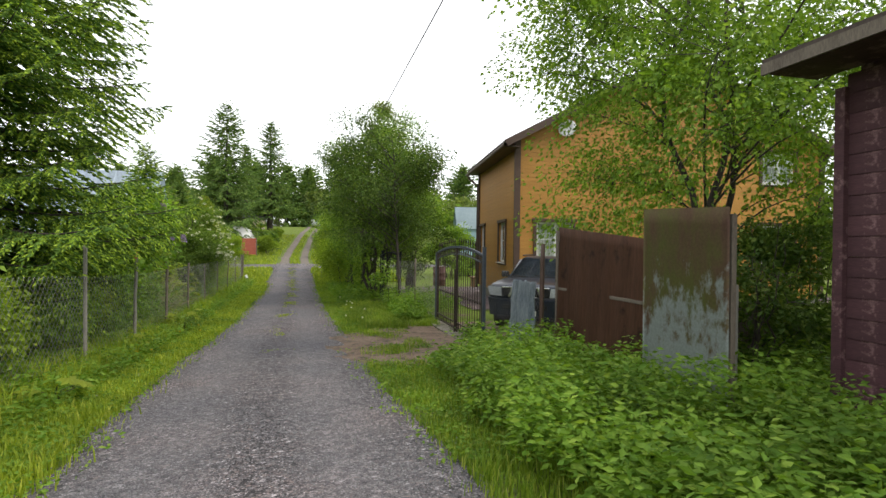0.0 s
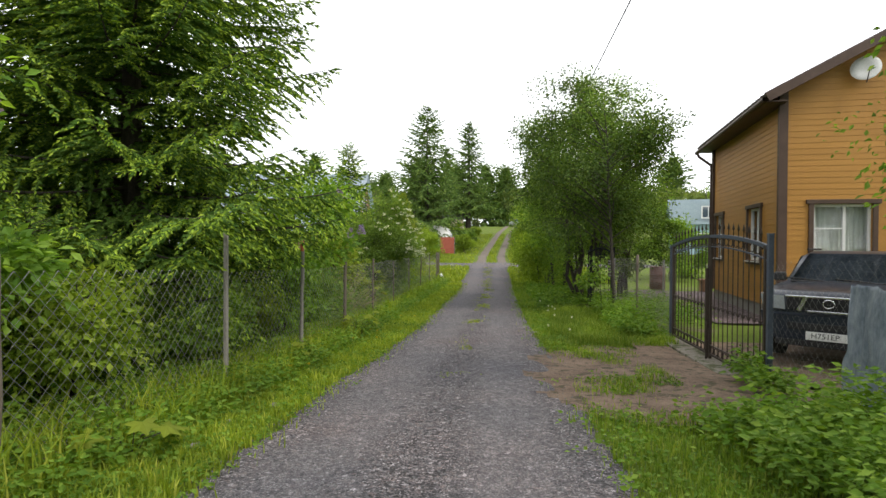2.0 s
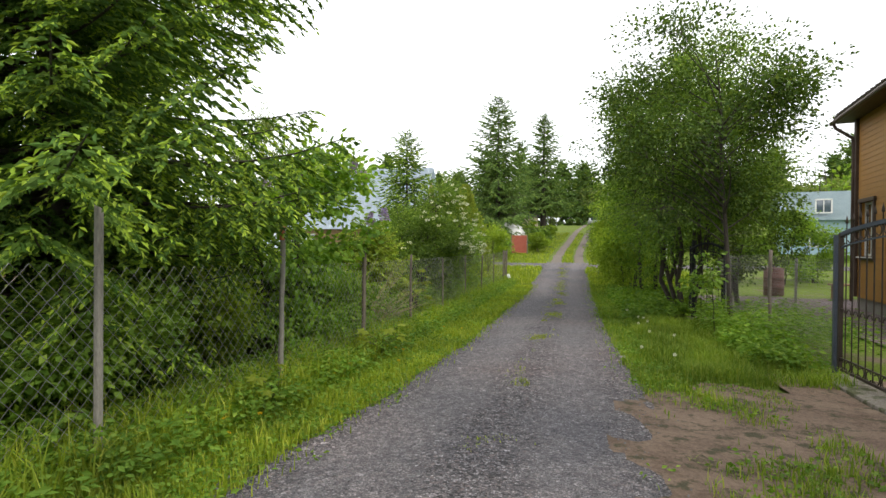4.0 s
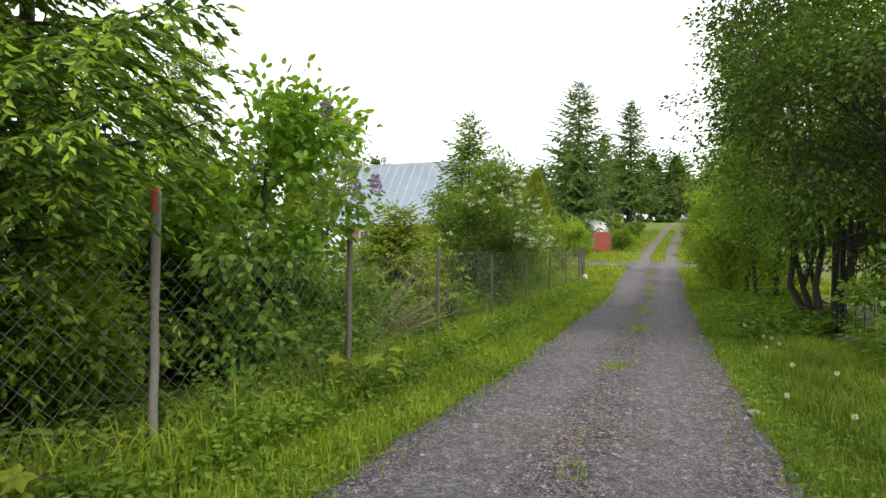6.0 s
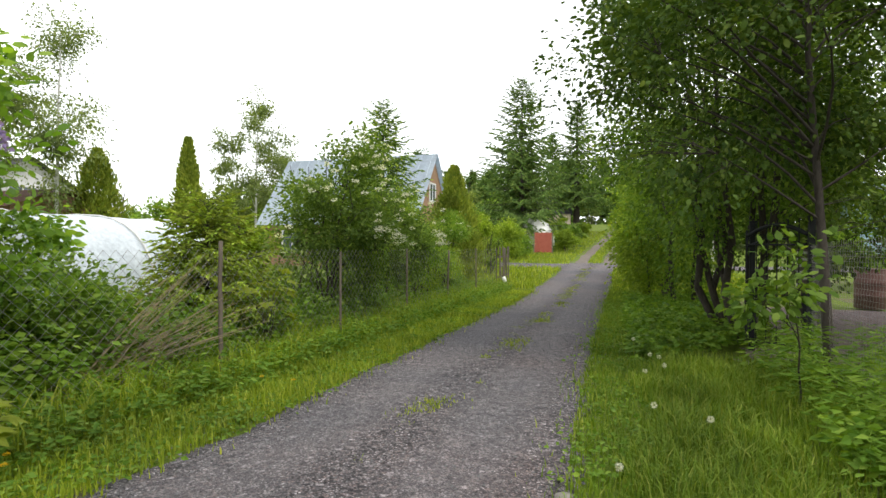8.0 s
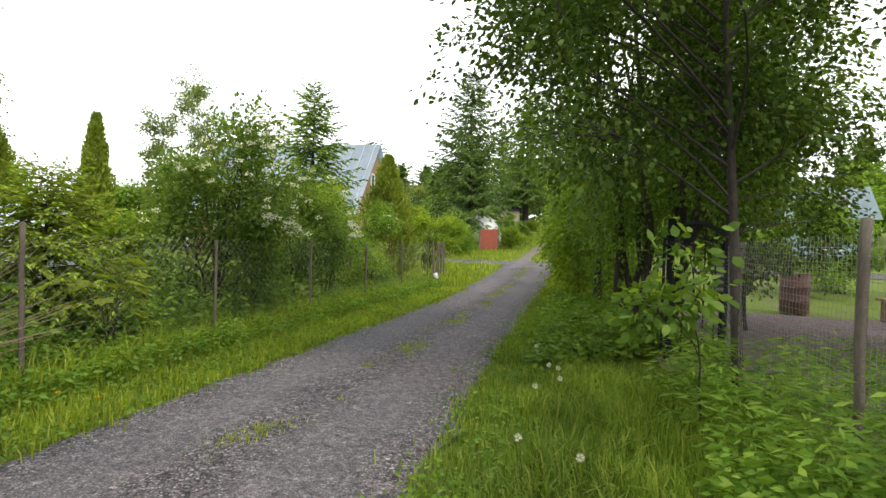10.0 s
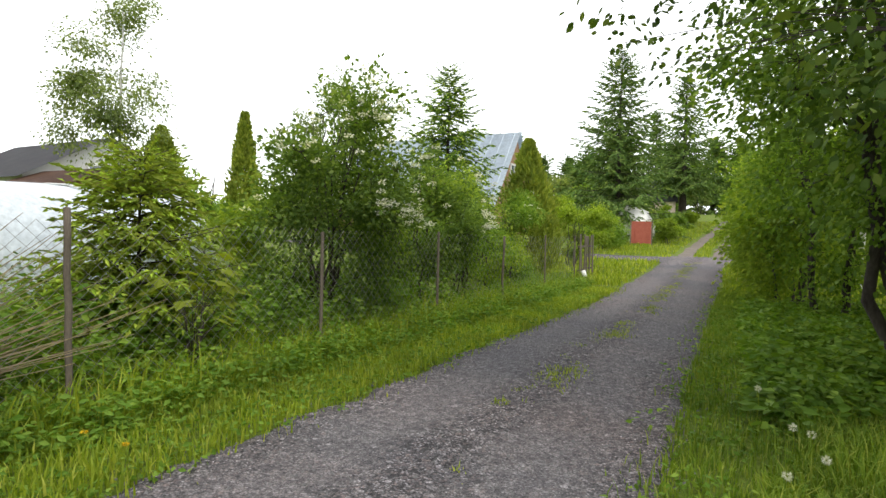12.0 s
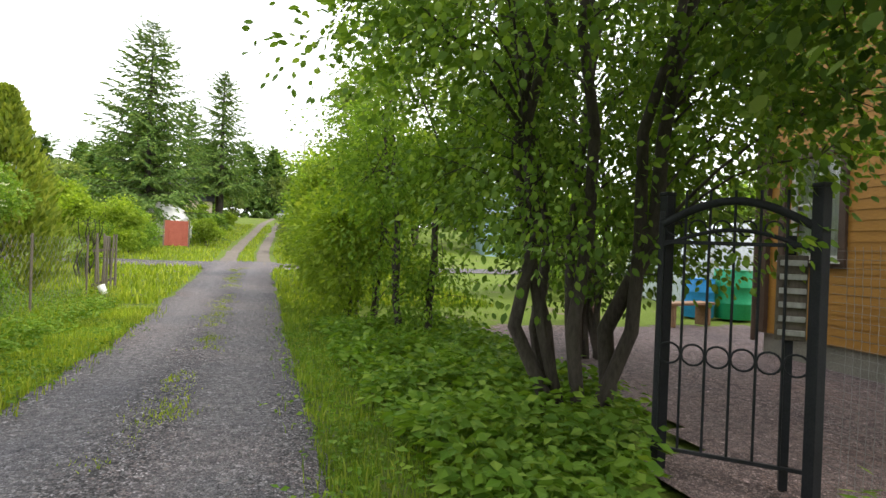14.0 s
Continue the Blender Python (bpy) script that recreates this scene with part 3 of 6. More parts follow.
def band(name, ys, left, right, lift, mat, label, category, cols=25, crown=0.03):
    """A strip that follows two edges over the land."""
    u = np.linspace(0, 1, cols)
    L, R = left(ys), right(ys)
    gx = L[:, None] * (1 - u) + R[:, None] * u
    gy = np.repeat(ys[:, None], cols, 1)
    prof = crown * (1 - (2 * u - 1) ** 2) - 0.03 * (np.abs(2 * u - 1) > 0.98)
    ruts = -0.012 * np.exp(-((u - 0.25) / 0.09) ** 2) - 0.012 * np.exp(-((u - 0.75) / 0.09) ** 2)
    gz = land(gx, gy) + lift + prof + ruts + 0.006 * wobble(gx, gy, 3.0)
    n, m = gx.shape
    i, j = np.meshgrid(np.arange(n - 1), np.arange(m - 1), indexing="ij")
    q = np.stack([i * m + j, i * m + j + 1, (i + 1) * m + j + 1, (i + 1) * m + j], -1).reshape(-1, 4)
    me = data_mesh(name, np.stack([gx, gy, gz], -1).reshape(-1, 3), q, [mat], smooth=True)
    uv = np.stack([np.tile(u, n), gy.ravel() * 0.1], 1)[q.ravel()]
    me.uv_layers.new(name="across").data.foreach_set("uv", uv.astype(np.float32).ravel())
    ob = put(name, me)
    return tagged(ob, label, category, "", "structure")


ry = np.concatenate([np.arange(-12, 30, 0.12), np.arange(30, 46, 0.5)])
band("road", ry, lambda y: road_edges(y)[0] + 0.09 * wobble(y, y * 0.3, 2.5) + 0.04 * wobble(y, y, 9), lambda y: road_edges(y)[1] + 0.09 * wobble(y, y * 0.2, 2.1, 2.0) + 0.04 * wobble(y, y, 8, 1.0),
     0.005, M_GRAVEL, "grey crushed-stone lane between grass verges", "road")


def cross_band(name, xs, mid, half, lift, mat, label, category):
    """A lane that crosses the walk, along x."""
    u = np.linspace(-1, 1, 9)
    gx = np.repeat(xs[:, None], 9, 1)
    gy = mid(xs)[:, None] + half(xs)[:, None] * u
    gz = land(gx, gy) + lift + 0.02 * (1 - u ** 2)
    n, m = gx.shape
    i, j = np.meshgrid(np.arange(n - 1), np.arange(m - 1), indexing="ij")
    q = np.stack([i * m + j, (i + 1) * m + j, (i + 1) * m + j + 1, i * m + j + 1], -1).reshape(-1, 4)
    ob = put(name, data_mesh(name, np.stack([gx, gy, gz], -1).reshape(-1, 3), q, [mat], smooth=True))
    return tagged(ob, label, category, "", "structure")


cross_band("lane", np.arange(-30, 40.1, 0.5), lambda x: 43.2 + 0.09 * np.abs(x + 1) + 0.1 * wobble(x, x, 1.2), lambda x: 1.35 + 0.6 * np.exp(-((x + 0.7) / 2.2) ** 2) + 0.08 * wobble(x, x, 3), -0.012, M_GRAVEL, "grey gravel lane crossing at the foot of the hill", "road")
hill_mid = lambda y: np.interp(y, [44, 52, 60, 75, 95, 130], [-0.75, -0.95, -0.8, -0.2, 0.9, 2.5])
M_TRACK = worn("track_earth", (0.1, 0.085, 0.072), (0.18, 0.152, 0.128), 1.5, 20, 0.95, bump=0.5, dist=0.02)
hy = np.arange(43.5, 130, 0.6)
for off, wide in ((-0.8, 0.36), (0.85, 0.34)):
    band("track", hy, lambda y: hill_mid(y) + off - wide / 1 + 0.08 * wobble(y, y, 1.4, off), lambda y: hill_mid(y) + off + wide / 1 + 0.08 * wobble(y, y, 1.7, off),
         0.01, M_TRACK, "pale earth wheel track up a grassy hill", "track", 5, 0.01)
yard_in = lambda x, y: ((x > 3.1 - 0.5 * ((y > 19.3) & (y < 20.9)) + 0.1 * wobble(x, y, 1.5) + 0.5 * (y > 21)) & (x < 30) & (y > 18.9 + 0.3 * wobble(y, x, 1.1) - 1.5 * (x > 5.5)) & (y < 27.6 + 0.4 * wobble(x, y, 0.8)))
sheet("yard", np.arange(2.5, 24, 0.25), np.arange(13, 29, 0.25), lambda x, y: -0.01 + 0.008 * wobble(x, y, 2), M_YARD, "reddish gravel yard behind the fence", "yard", yard_in)
dirt_in = lambda x, y: (((x - 2.2) / (1.75 + 0.25 * wobble(x, y, 2.0))) ** 2 + ((y - 11.0) / (2.6 + 0.4 * wobble(y, x, 1.6, 1.0))) ** 2 < 1) | ((x > 2.6) & (x < 6.5) & (y > 10.6) & (y < 14.4))
sheet("driveway", np.arange(0.4, 7, 0.12), np.arange(7.5, 15, 0.12), lambda x, y: 0.012 + 0.015 * wobble(x, y, 1.8), M_DIRT, "trodden brown earth drive in front of the gate", "driveway", dirt_in)

# ---- yellow house ----
M_OCHRE = worn("ochre_painted_boards", (0.34, 0.16, 0.03), (0.44, 0.22, 0.045), 2.5, 40, 0.55, bump=0.25, stretch=(0.25, 0.25, 3), per=0.09, spec=0.35, spots=(0.3, 0.15, 0.05), spot_at=0.66, spot_scale=1.2)
M_TRIM = worn("dark_brown_trim", (0.05, 0.03, 0.022), (0.095, 0.06, 0.045), 3, 60, 0.55)
M_WHITE = worn("white_window_frame", (0.62, 0.62, 0.6), (0.7, 0.7, 0.69), 3, 40, 0.4)
M_CURTAIN = worn("pale_curtain", (0.45, 0.46, 0.42), (0.6, 0.6, 0.56), 2, 20, 0.9, stretch=(6, 6, 0.4))
M_ROOFING = worn("brown_roof_sheet", (0.06, 0.045, 0.042), (0.11, 0.085, 0.08), 2, 30, 0.5, 0.2)
M_SILL = worn("mossy_concrete", (0.1, 0.085, 0.065), (0.3, 0.27, 0.23), 3.5, 40, 0.95, bump=0.8, dist=0.02, spots=(0.07, 0.075, 0.035), spot_at=0.52, spot_scale=3.5)
M_PLINTH = worn("concrete", (0.17, 0.16, 0.14), (0.28, 0.26, 0.23), 2, 40, 0.9, bump=0.5)
M_INSIDE = worn("dim_room_plaster", (0.2, 0.19, 0.17), (0.3, 0.28, 0.26), 2, 10, 0.9)
M_GLASS = bpy.data.materials.new("window_glass")
M_GLASS.use_nodes = True
gb = M_GLASS.node_tree.nodes["Principled BSDF"]
gb.inputs["Base Color"].default_value, gb.inputs["Roughness"].default_value, gb.inputs["Transmission Weight"].default_value, gb.inputs["IOR"].default_value = (0.9, 0.95, 0.95, 1), 0.03, 1.0, 1.45


def walled(length, z0, z1, thick, holes):
    """A wall along x from 0, its outer face at y = 0, with openings (x0, x1, z0, z1) through it."""
    bm = bmesh.new()
    xs = sorted({0.0, length, *[v for h in holes for v in h[:2]]})
    zs = sorted({z0, z1, *[v for h in holes for v in h[2:]]})
    for xa, xb in zip(xs, xs[1:]):
        for za, zb in zip(zs, zs[1:]):
            cx, cz = (xa + xb) / 2, (za + zb) / 2
            if not any(h[0] < cx < h[1] and h[2] < cz < h[3] for h in holes):
                box(bm, cx, thick / 2, cz, xb - xa, thick, zb - za)
    bmesh.ops.remove_doubles(bm, verts=bm.verts[:], dist=0.001)
    return bm


BOARD_CACHE = {}


def board_mesh(length, high, mat, thick=0.014):
    key = (round(length, 2), high, mat.name)
    if key not in BOARD_CACHE:
        bm = bmesh.new()
        v = box(bm, 0, 0, 0, length, thick, high)
        for p in bm.verts:
            if p.co.y < 0 and p.co.z > 0:
                p.co.y += thick * 0.55
        me = bpy.data.meshes.new("board")
        bm.to_mesh(me)
        bm.free()
        me.materials.append(mat)
        BOARD_CACHE[key] = me
    return BOARD_CACHE[key]


def clad(parent, m, length, z0, z1, pitch, holes, mat, gable=None):
    """Boards, one object each, on the wall plane; gable(z) gives the run at that height."""
    z = z0 + pitch / 2
    while z < z1:
        runs = [(0.0, length)] if gable is None else [gable(z)]
        for h in holes:
            if h[2] - pitch * 0.4 < z < h[3] + pitch * 0.4:
                runs = [r for a, b in runs for r in ((a, min(b, h[0])), (max(a, h[1]), b)) if r[1] - r[0] > 0.05]
        for a, b in runs:
            if b - a < 0.1:
                continue
            o = new("board", board_mesh(b - a, round(pitch * 0.985, 4), mat))
            o.parent = parent
            o.matrix_local = m @ pose((a + b) / 2, -0.009, z)
        z += pitch


def house_window(parent, m, w, h, sash=True, sill=True):
    """A window w by h, its lower left outer corner at m, in a dark surround."""
    win = new("window")
    win.parent = parent
    win.matrix_local = m
    tb = bmesh.new()
    t = 0.11
    box(tb, -t / 2, -0.03, h / 2, t, 0.06, h + 0.02, None, 0.006)
    box(tb, w + t / 2, -0.03, h / 2, t, 0.06, h + 0.02, None, 0.006)
    box(tb, w / 2, -0.035, h + t / 2, w + 2 * t + 0.12, 0.08, t, None, 0.006)
    box(tb, w / 2, -0.03, -t / 2, w + 2 * t, 0.06, t, None, 0.006)
    part("surround", tb, M_TRIM, win, "dark brown boards round the window")
    fb = bmesh.new()
    for cx in (0.035, w - 0.035, w * 0.55):
        box(fb, cx, 0.09, h / 2, 0.07, 0.07, h, None, 0.008)
    for cz in (0.035, h - 0.035):
        box(fb, w / 2, 0.09, cz, w - 0.14, 0.066, 0.07, None, 0.008)
    if sash:
        box(fb, w * 0.28, 0.088, h * 0.55, w * 0.5, 0.05, 0.03, None, 0.005)
    part("window_frame", fb, M_WHITE, win, "white plastic frame")
    g = part("pane", box_bm(w / 2, 0.1, h / 2, w - 0.1, 0.008, h - 0.1), M_GLASS, win)
    g.visible_shadow = False
    cb = bmesh.new()
    k = 24
    for i in range(k):
        a, b = w * i / k, w * (i + 1) / k
        ya, yb = 0.22 + 0.02 * (i % 2), 0.22 + 0.02 * ((i + 1) % 2)
        cb.faces.new([cb.verts.new(c) for c in ((a, ya, 0.02), (b, yb, 0.02), (b, yb, h), (a, ya, h))])
    part("curtain", cb, M_CURTAIN, win, "pale pleated curtain", True)
    if sill:
        part("sill", box_bm(w / 2, -0.05, -0.03, w + 0.1, 0.16, 0.025, 0.005), M_WHITE, win)
    return win


HG = -0.66
HOUSE_M = pose(7.1, 17.72, 0, 0, 0, -7.4)
house = empty("house", HOUSE_M, "two-storey house of ochre boards with dark brown trim", "house")
PITCH = 28.0
HW, HD, EAVE, SLOPE = 11.6, 6.9, 5.2, math.tan(radians(PITCH))
front_holes = [(0.72, 2.0, 1.0, 2.36), (9.2, 10.5, 0.95, 2.36), (9.2, 10.5, 3.9, 5.05)]
side_holes = [(HD - 2.63, HD - 1.5, 0.88, 2.4), (HD - 6.45, HD - 5.5, 0.88, 2.4)]
part("front_wall", walled(HW, HG + 0.35, EAVE, 0.2, front_holes), M_OCHRE, house)
sw = part("side_wall", walled(HD, HG + 0.35, EAVE, 0.2, side_holes), M_OCHRE, house)
SIDE_M = pose(0, HD, 0, 0, 0, -90)
sw.matrix_local = SIDE_M
part("back_wall", box_bm(HW / 2, HD - 0.1, 2.6, HW - 0.4, 0.2, EAVE + 0.1), M_OCHRE, house)
part("far_wall", box_bm(HW - 0.1, HD / 2, 2.45, 0.2, HD - 0.4, EAVE), M_OCHRE, house)
part("inner_wall", box_bm(HW / 2, 1.6, 2.4, HW - 0.6, 0.1, 5.4), M_INSIDE, house)
part("inner_wall", box_bm(1.6, HD / 2, 2.4, 0.1, HD - 0.6, 5.4), M_INSIDE, house)
part("plinth", box_bm(HW / 2, HD / 2, HG + 0.1, HW - 0.06, HD - 0.06, 0.5), M_PLINTH, house, "grey concrete plinth")
gb_ = bmesh.new()
apex = EAVE + SLOPE * HW / 2
gv = [gb_.verts.new(c) for c in ((0, 0, EAVE), (HW, 0, EAVE), (HW / 2, 0, apex), (0, 0.2, EAVE), (HW, 0.2, EAVE), (HW / 2, 0.2, apex))]
for f in ((0, 1, 2), (5, 4, 3), (0, 2, 5, 3), (2, 1, 4, 5)):
    gb_.faces.new([gv[i] for i in f])
part("gable", gb_, M_OCHRE, house)
clad(house, Matrix(), HW, HG + 0.35, EAVE, 0.145, front_holes, M_OCHRE)
clad(house, Matrix(), HW, EAVE, apex - 0.1, 0.145, [], M_OCHRE, lambda z: ((z - EAVE) / SLOPE + 0.05, HW - (z - EAVE) / SLOPE - 0.05))
clad(house, SIDE_M, HD, HG + 0.35, EAVE, 0.145, side_holes, M_OCHRE)
for hx0, hx1, hz0, hz1 in front_holes:
    house_window(house, pose(hx0, 0, hz0), hx1 - hx0, hz1 - hz0)
for hx0, hx1, hz0, hz1 in side_holes:
    house_window(house, SIDE_M @ pose(hx0, 0, hz0), hx1 - hx0, hz1 - hz0)
for cx, cy in ((0.04, -0.02), (HW - 0.04, -0.02), (0.04, HD - 0.04)):
    part("corner_board", box_bm(cx - 0.03 if cx < 1 else cx + 0.03, cy, (HG + 0.35 + EAVE) / 2, 0.2, 0.13 if cy < 1 else 0.2, EAVE - HG - 0.35), M_TRIM, house)
OV, OVF = 0.5, 0.5
for s in (0, 1):
    rb = bmesh.new()
    run = HW / 2 + OV
    ln = run / math.cos(radians(PITCH))
    v = box(rb, 0, 0, 0, ln, HD + 2 * OVF, 0.1)
    m = pose(0, 0, 0, 0, -PITCH if s == 0 else PITCH, 0)
    bmesh.ops.transform(rb, verts=rb.verts[:], matrix=Matrix.Translation((HW / 2 + (-1 if s == 0 else 1) * run / 2, HD / 2, apex + 0.1 - SLOPE * run / 2)) @ m)
    roof = part("roof", rb, M_ROOFING, house, "brown sheet roof slope")
    for k in range(22):
        rr = part("roof_rib", box_bm(0, 0, 0.062, ln, 0.03, 0.03), M_ROOFING, roof) if k == 0 and s == 0 else None
        if rr:
            rib_mesh = rr.data
        else:
            rr = new("roof_rib", rib_mesh)
            rr.parent = roof
        rr.matrix_local = Matrix.Translation((HW / 2 + (-1 if s == 0 else 1) * run / 2, HD / 2 - HD / 2 - 0.4 + k * 0.352, apex + 0.1 - SLOPE * run / 2)) @ m
    fb = bmesh.new()
    box(fb, 0, 0, 0, ln, 0.04, 0.2)
    bmesh.ops.transform(fb, verts=fb.verts[:], matrix=Matrix.Translation((HW / 2 + (-1 if s == 0 else 1) * run / 2, -OVF - 0.022, apex + 0.02 - SLOPE * run / 2)) @ m)
    part("bargeboard", fb, M_TRIM, house)
part("soffit", box_bm(-OV / 2, HD / 2, EAVE - 0.32, OV - 0.02, HD + 2 * OVF - 0.1, 0.03), M_TRIM, house)
gt = Tubes()
gt.add([(-OV - 0.05, -OVF, EAVE - 0.28), (-OV - 0.05, HD + OVF, EAVE - 0.32)], [0.065, 0.065], 8)
put("gutter", gt.mesh("gutter", M_TRIM), house)
dp = Tubes()
dp.add([(-OV - 0.05, HD + 0.3, EAVE - 0.35), (-OV, HD + 0.25, EAVE - 0.5), (-0.12, HD + 0.06, EAVE - 0.85), (-0.1, HD + 0.04, EAVE - 1.1), (-0.1, HD + 0.04, HG + 0.2)], [0.05] * 5, 8)
put("downpipe", dp.mesh("downpipe", M_TRIM), house)
dish = empty("satellite_dish", HOUSE_M @ pose(1.75, -0.03, 5.55), "white round satellite dish on the ochre gable", "dish")
db = bmesh.new()
bmesh.ops.create_uvsphere(db, u_segments=24, v_segments=12, radius=0.62)
bmesh.ops.delete(db, geom=[v for v in db.verts if v.co.z > -0.45], context="VERTS")
bmesh.ops.translate(db, verts=db.verts[:], vec=(0, 0, 0.5))
bmesh.ops.transform(db, verts=db.verts[:], matrix=pose(-0.1, -0.34, 0.05, 78, 0, -25))
bmesh.ops.solidify(db, geom=db.faces[:], thickness=0.01)
part("reflector", db, M_WHITE, dish, "", True)
at_ = Tubes()
at_.add([(0, 0, 0), (0, -0.12, 0), (-0.06, -0.24, 0.03)], [0.02] * 3)
at_.add([(-0.06, -0.3, -0.3), (-0.2, -0.75, -0.12)], [0.012] * 2)
put("arm", at_.mesh("arm", M_IRON), dish)

# ---- double gate ----
M_GATE = worn("dusty_blue_black_iron", (0.035, 0.045, 0.065), (0.075, 0.09, 0.12), 4, 80, 0.5, 0.3, spots=(0.1, 0.09, 0.08), spot_at=0.66, spot_scale=12, spec=0.5)
M_ROD = worn("brown_black_iron", (0.03, 0.022, 0.018), (0.06, 0.045, 0.036), 5, 60, 0.55, 0.3)


def rod_mesh(name, pts, r, mat, sides=6):
    t = Tubes()
    t.add(pts, [r] * len(pts) if isinstance(r, float) else r, sides)
    return t.mesh(name, mat)


def ring_pts(r, turns=1.0, flat=1.0, start=0.0):
    a = np.linspace(start, start + 6.2832 * turns, 17)
    return np.stack([0 * a, np.cos(a) * r, np.sin(a) * r * flat], 1)


def gate_leaf(m, w, h0, h1, n, label):
    """A leaf along +y from its hinge at the origin; the top rises from h0 to h1."""
    g = empty("gate_leaf", m, label, "gate", "leaves of the drive gate")
    fb = bmesh.new()
    box(fb, 0, 0.03, h0 / 2 + 0.04, 0.05, 0.05, h0 - 0.04, None, 0.004)
    box(fb, 0, w - 0.02, h1 / 2 + 0.02, 0.04, 0.035, h1, None, 0.004)
    box(fb, 0, w / 2, 0.09, 0.035, w - 0.06, 0.035, None, 0.004)
    box(fb, 0, w / 2, 0.24, 0.025, w - 0.06, 0.02, None, 0.004)
    part("gate_frame", fb, M_ROD, g)
    top = lambda u: h0 + (h1 - h0) * math.sin(u * math.pi / 2) ** 0.8
    tt = bmesh.new()
    k = 12
    for i in range(k):
        a, b = i / k, (i + 1) / k
        za, zb = top(a), top(b)
        ang = math.atan2(zb - za, w / k)
        box(tt, 0, 0, 0, 0.045, w / k / math.cos(ang) + 0.006, 0.05, pose(0, (a + b) / 2 * w, (za + zb) / 2, math.degrees(ang), 0, 0))
        box(tt, 0, 0, 0, 0.025, w / k / math.cos(ang) + 0.006, 0.02, pose(0, (a + b) / 2 * w, (za + zb) / 2 - 0.17, math.degrees(ang), 0, 0))
    part("top_rail", tt, M_GATE, g, "dusty blue-grey arched rail")
    spike = rod_mesh("spike", [(0, 0, 0), (0, 0, 0.09), (0, 0, 0.1), (0, 0, 0.13), (0, 0, 0.2)], [0.007, 0.007, 0.018, 0.016, 0.001], M_ROD)
    scroll = rod_mesh("scroll", ring_pts(0.06, 0.8, 1.0, 0.6), 0.008, M_ROD, 5)
    collar = rod_mesh("collar", ring_pts(0.055, 0.5, 1.0, 0.0), 0.008, M_ROD, 5)
    for i in range(1, n):
        y = w * i / n
        put("rod", rod_mesh("rod", [(0, y, 0.1), (0, y, top(i / n))], 0.008, M_ROD), g)
        put("spike", spike, g).matrix_local = pose(0, y, top(i / n) + 0.02)
    for i in range(n):
        y = w * (i + 0.5) / n
        for z, s in ((0.165, 1), (top((i + 0.5) / n) - 0.085, 1)):
            put("scroll", scroll, g).matrix_local = pose(0, y, z, 180 * (i % 2), 0, 0)
        put("collar", collar, g).matrix_local = pose(0, y, 0.84)
    return g


GZ = float(land(3.5, 12.4)) + 0.02
gate_leaf(pose(3.5, 10.5, GZ), 1.93, 1.86, 2.03, 11, "black wrought-iron gate leaf with spiked rods, closed")
gate_leaf(pose(3.5, 14.4, GZ) @ pose(0, 0, 0, 0, 0, 180), 1.93, 1.86, 2.03, 11, "black wrought-iron gate leaf with spiked rods, closed")
for yy, hh in ((10.42, 1.98), (14.5, 1.9)):
    gp = empty("gate_post", pose(3.5, yy, float(land(3.5, yy))), "square blue-grey steel post of the drive gate", "post", "posts of the drive gate")
    part("post", box_bm(0, 0, hh / 2 - 0.1, 0.065, 0.065, hh + 0.2, 0.006), M_GATE, gp)
    part("cap", box_bm(0, 0, hh + 0.008, 0.074, 0.074, 0.015, 0.003), M_GATE, gp)
part("bolt", box_bm(3.44, 12.42, GZ + 0.75, 0.03, 0.03, 1.5, 0.003), M_ROD, None)
tagged(bpy.data.objects["bolt"], "long upright drop bolt where the gate leaves meet", "bolt")
sl = tagged(part("gate_sill", box_bm(3.42, 12.3, GZ - 0.045, 0.4, 4.3, 0.12, 0.015), M_SILL, None), "worn concrete strip under the iron gate", "sill", "", "structure")

# ---- dark pickup ----
M_PAINT = worn("dark_blue_car_paint", (0.012, 0.017, 0.028), (0.022, 0.028, 0.042), 2, 60, 0.28, 0.0, bump=0.02, spec=0.45)
M_TYRE = worn("tyre_rubber", (0.015, 0.015, 0.015), (0.03, 0.03, 0.03), 5, 60, 0.85)
M_PLASTIC = worn("black_plastic", (0.015, 0.015, 0.017), (0.03, 0.03, 0.032), 5, 60, 0.6)
M_CHROME = worn("chrome", (0.55, 0.56, 0.58), (0.7, 0.71, 0.72), 5, 60, 0.18, 1.0, bump=0.02)
M_CARGLASS = worn("tinted_glass", (0.05, 0.07, 0.09), (0.08, 0.11, 0.14), 3, 20, 0.05, 0.0, bump=0.0, spec=1.0)
M_CARGLASS.node_tree.nodes["Principled BSDF"].inputs["IOR"].default_value = 1.7
# Mottled pale blue in the base colour stands in for reflected sky.
M_WINDSCREEN = worn("sky_tinted_windscreen", (0.07, 0.1, 0.14), (0.24, 0.29, 0.36), 4, 30, 0.07, 0.0, bump=0.0, spec=1.0)
M_LAMP = worn("headlamp_lens", (0.3, 0.33, 0.36), (0.5, 0.53, 0.55), 9, 40, 0.12, 0.3, spec=0.8)
M_PLATE = worn("white_plate", (0.7, 0.7, 0.68), (0.78, 0.78, 0.76), 5, 40, 0.5)


def loft(sections):
    """A closed skin through rings of equally many points."""
    bm = bmesh.new()
    rings = [[bm.verts.new(p) for p in s] for s in sections]
    n = len(rings[0])
    for a, b in zip(rings, rings[1:]):
        for i in range(n):
            bm.faces.new((a[i], a[(i + 1) % n], b[(i + 1) % n], b[i]))
    bm.faces.new(rings[0][::-1])
    bm.faces.new(rings[-1])
    bmesh.ops.recalc_face_normals(bm, faces=bm.faces[:])
    return bm


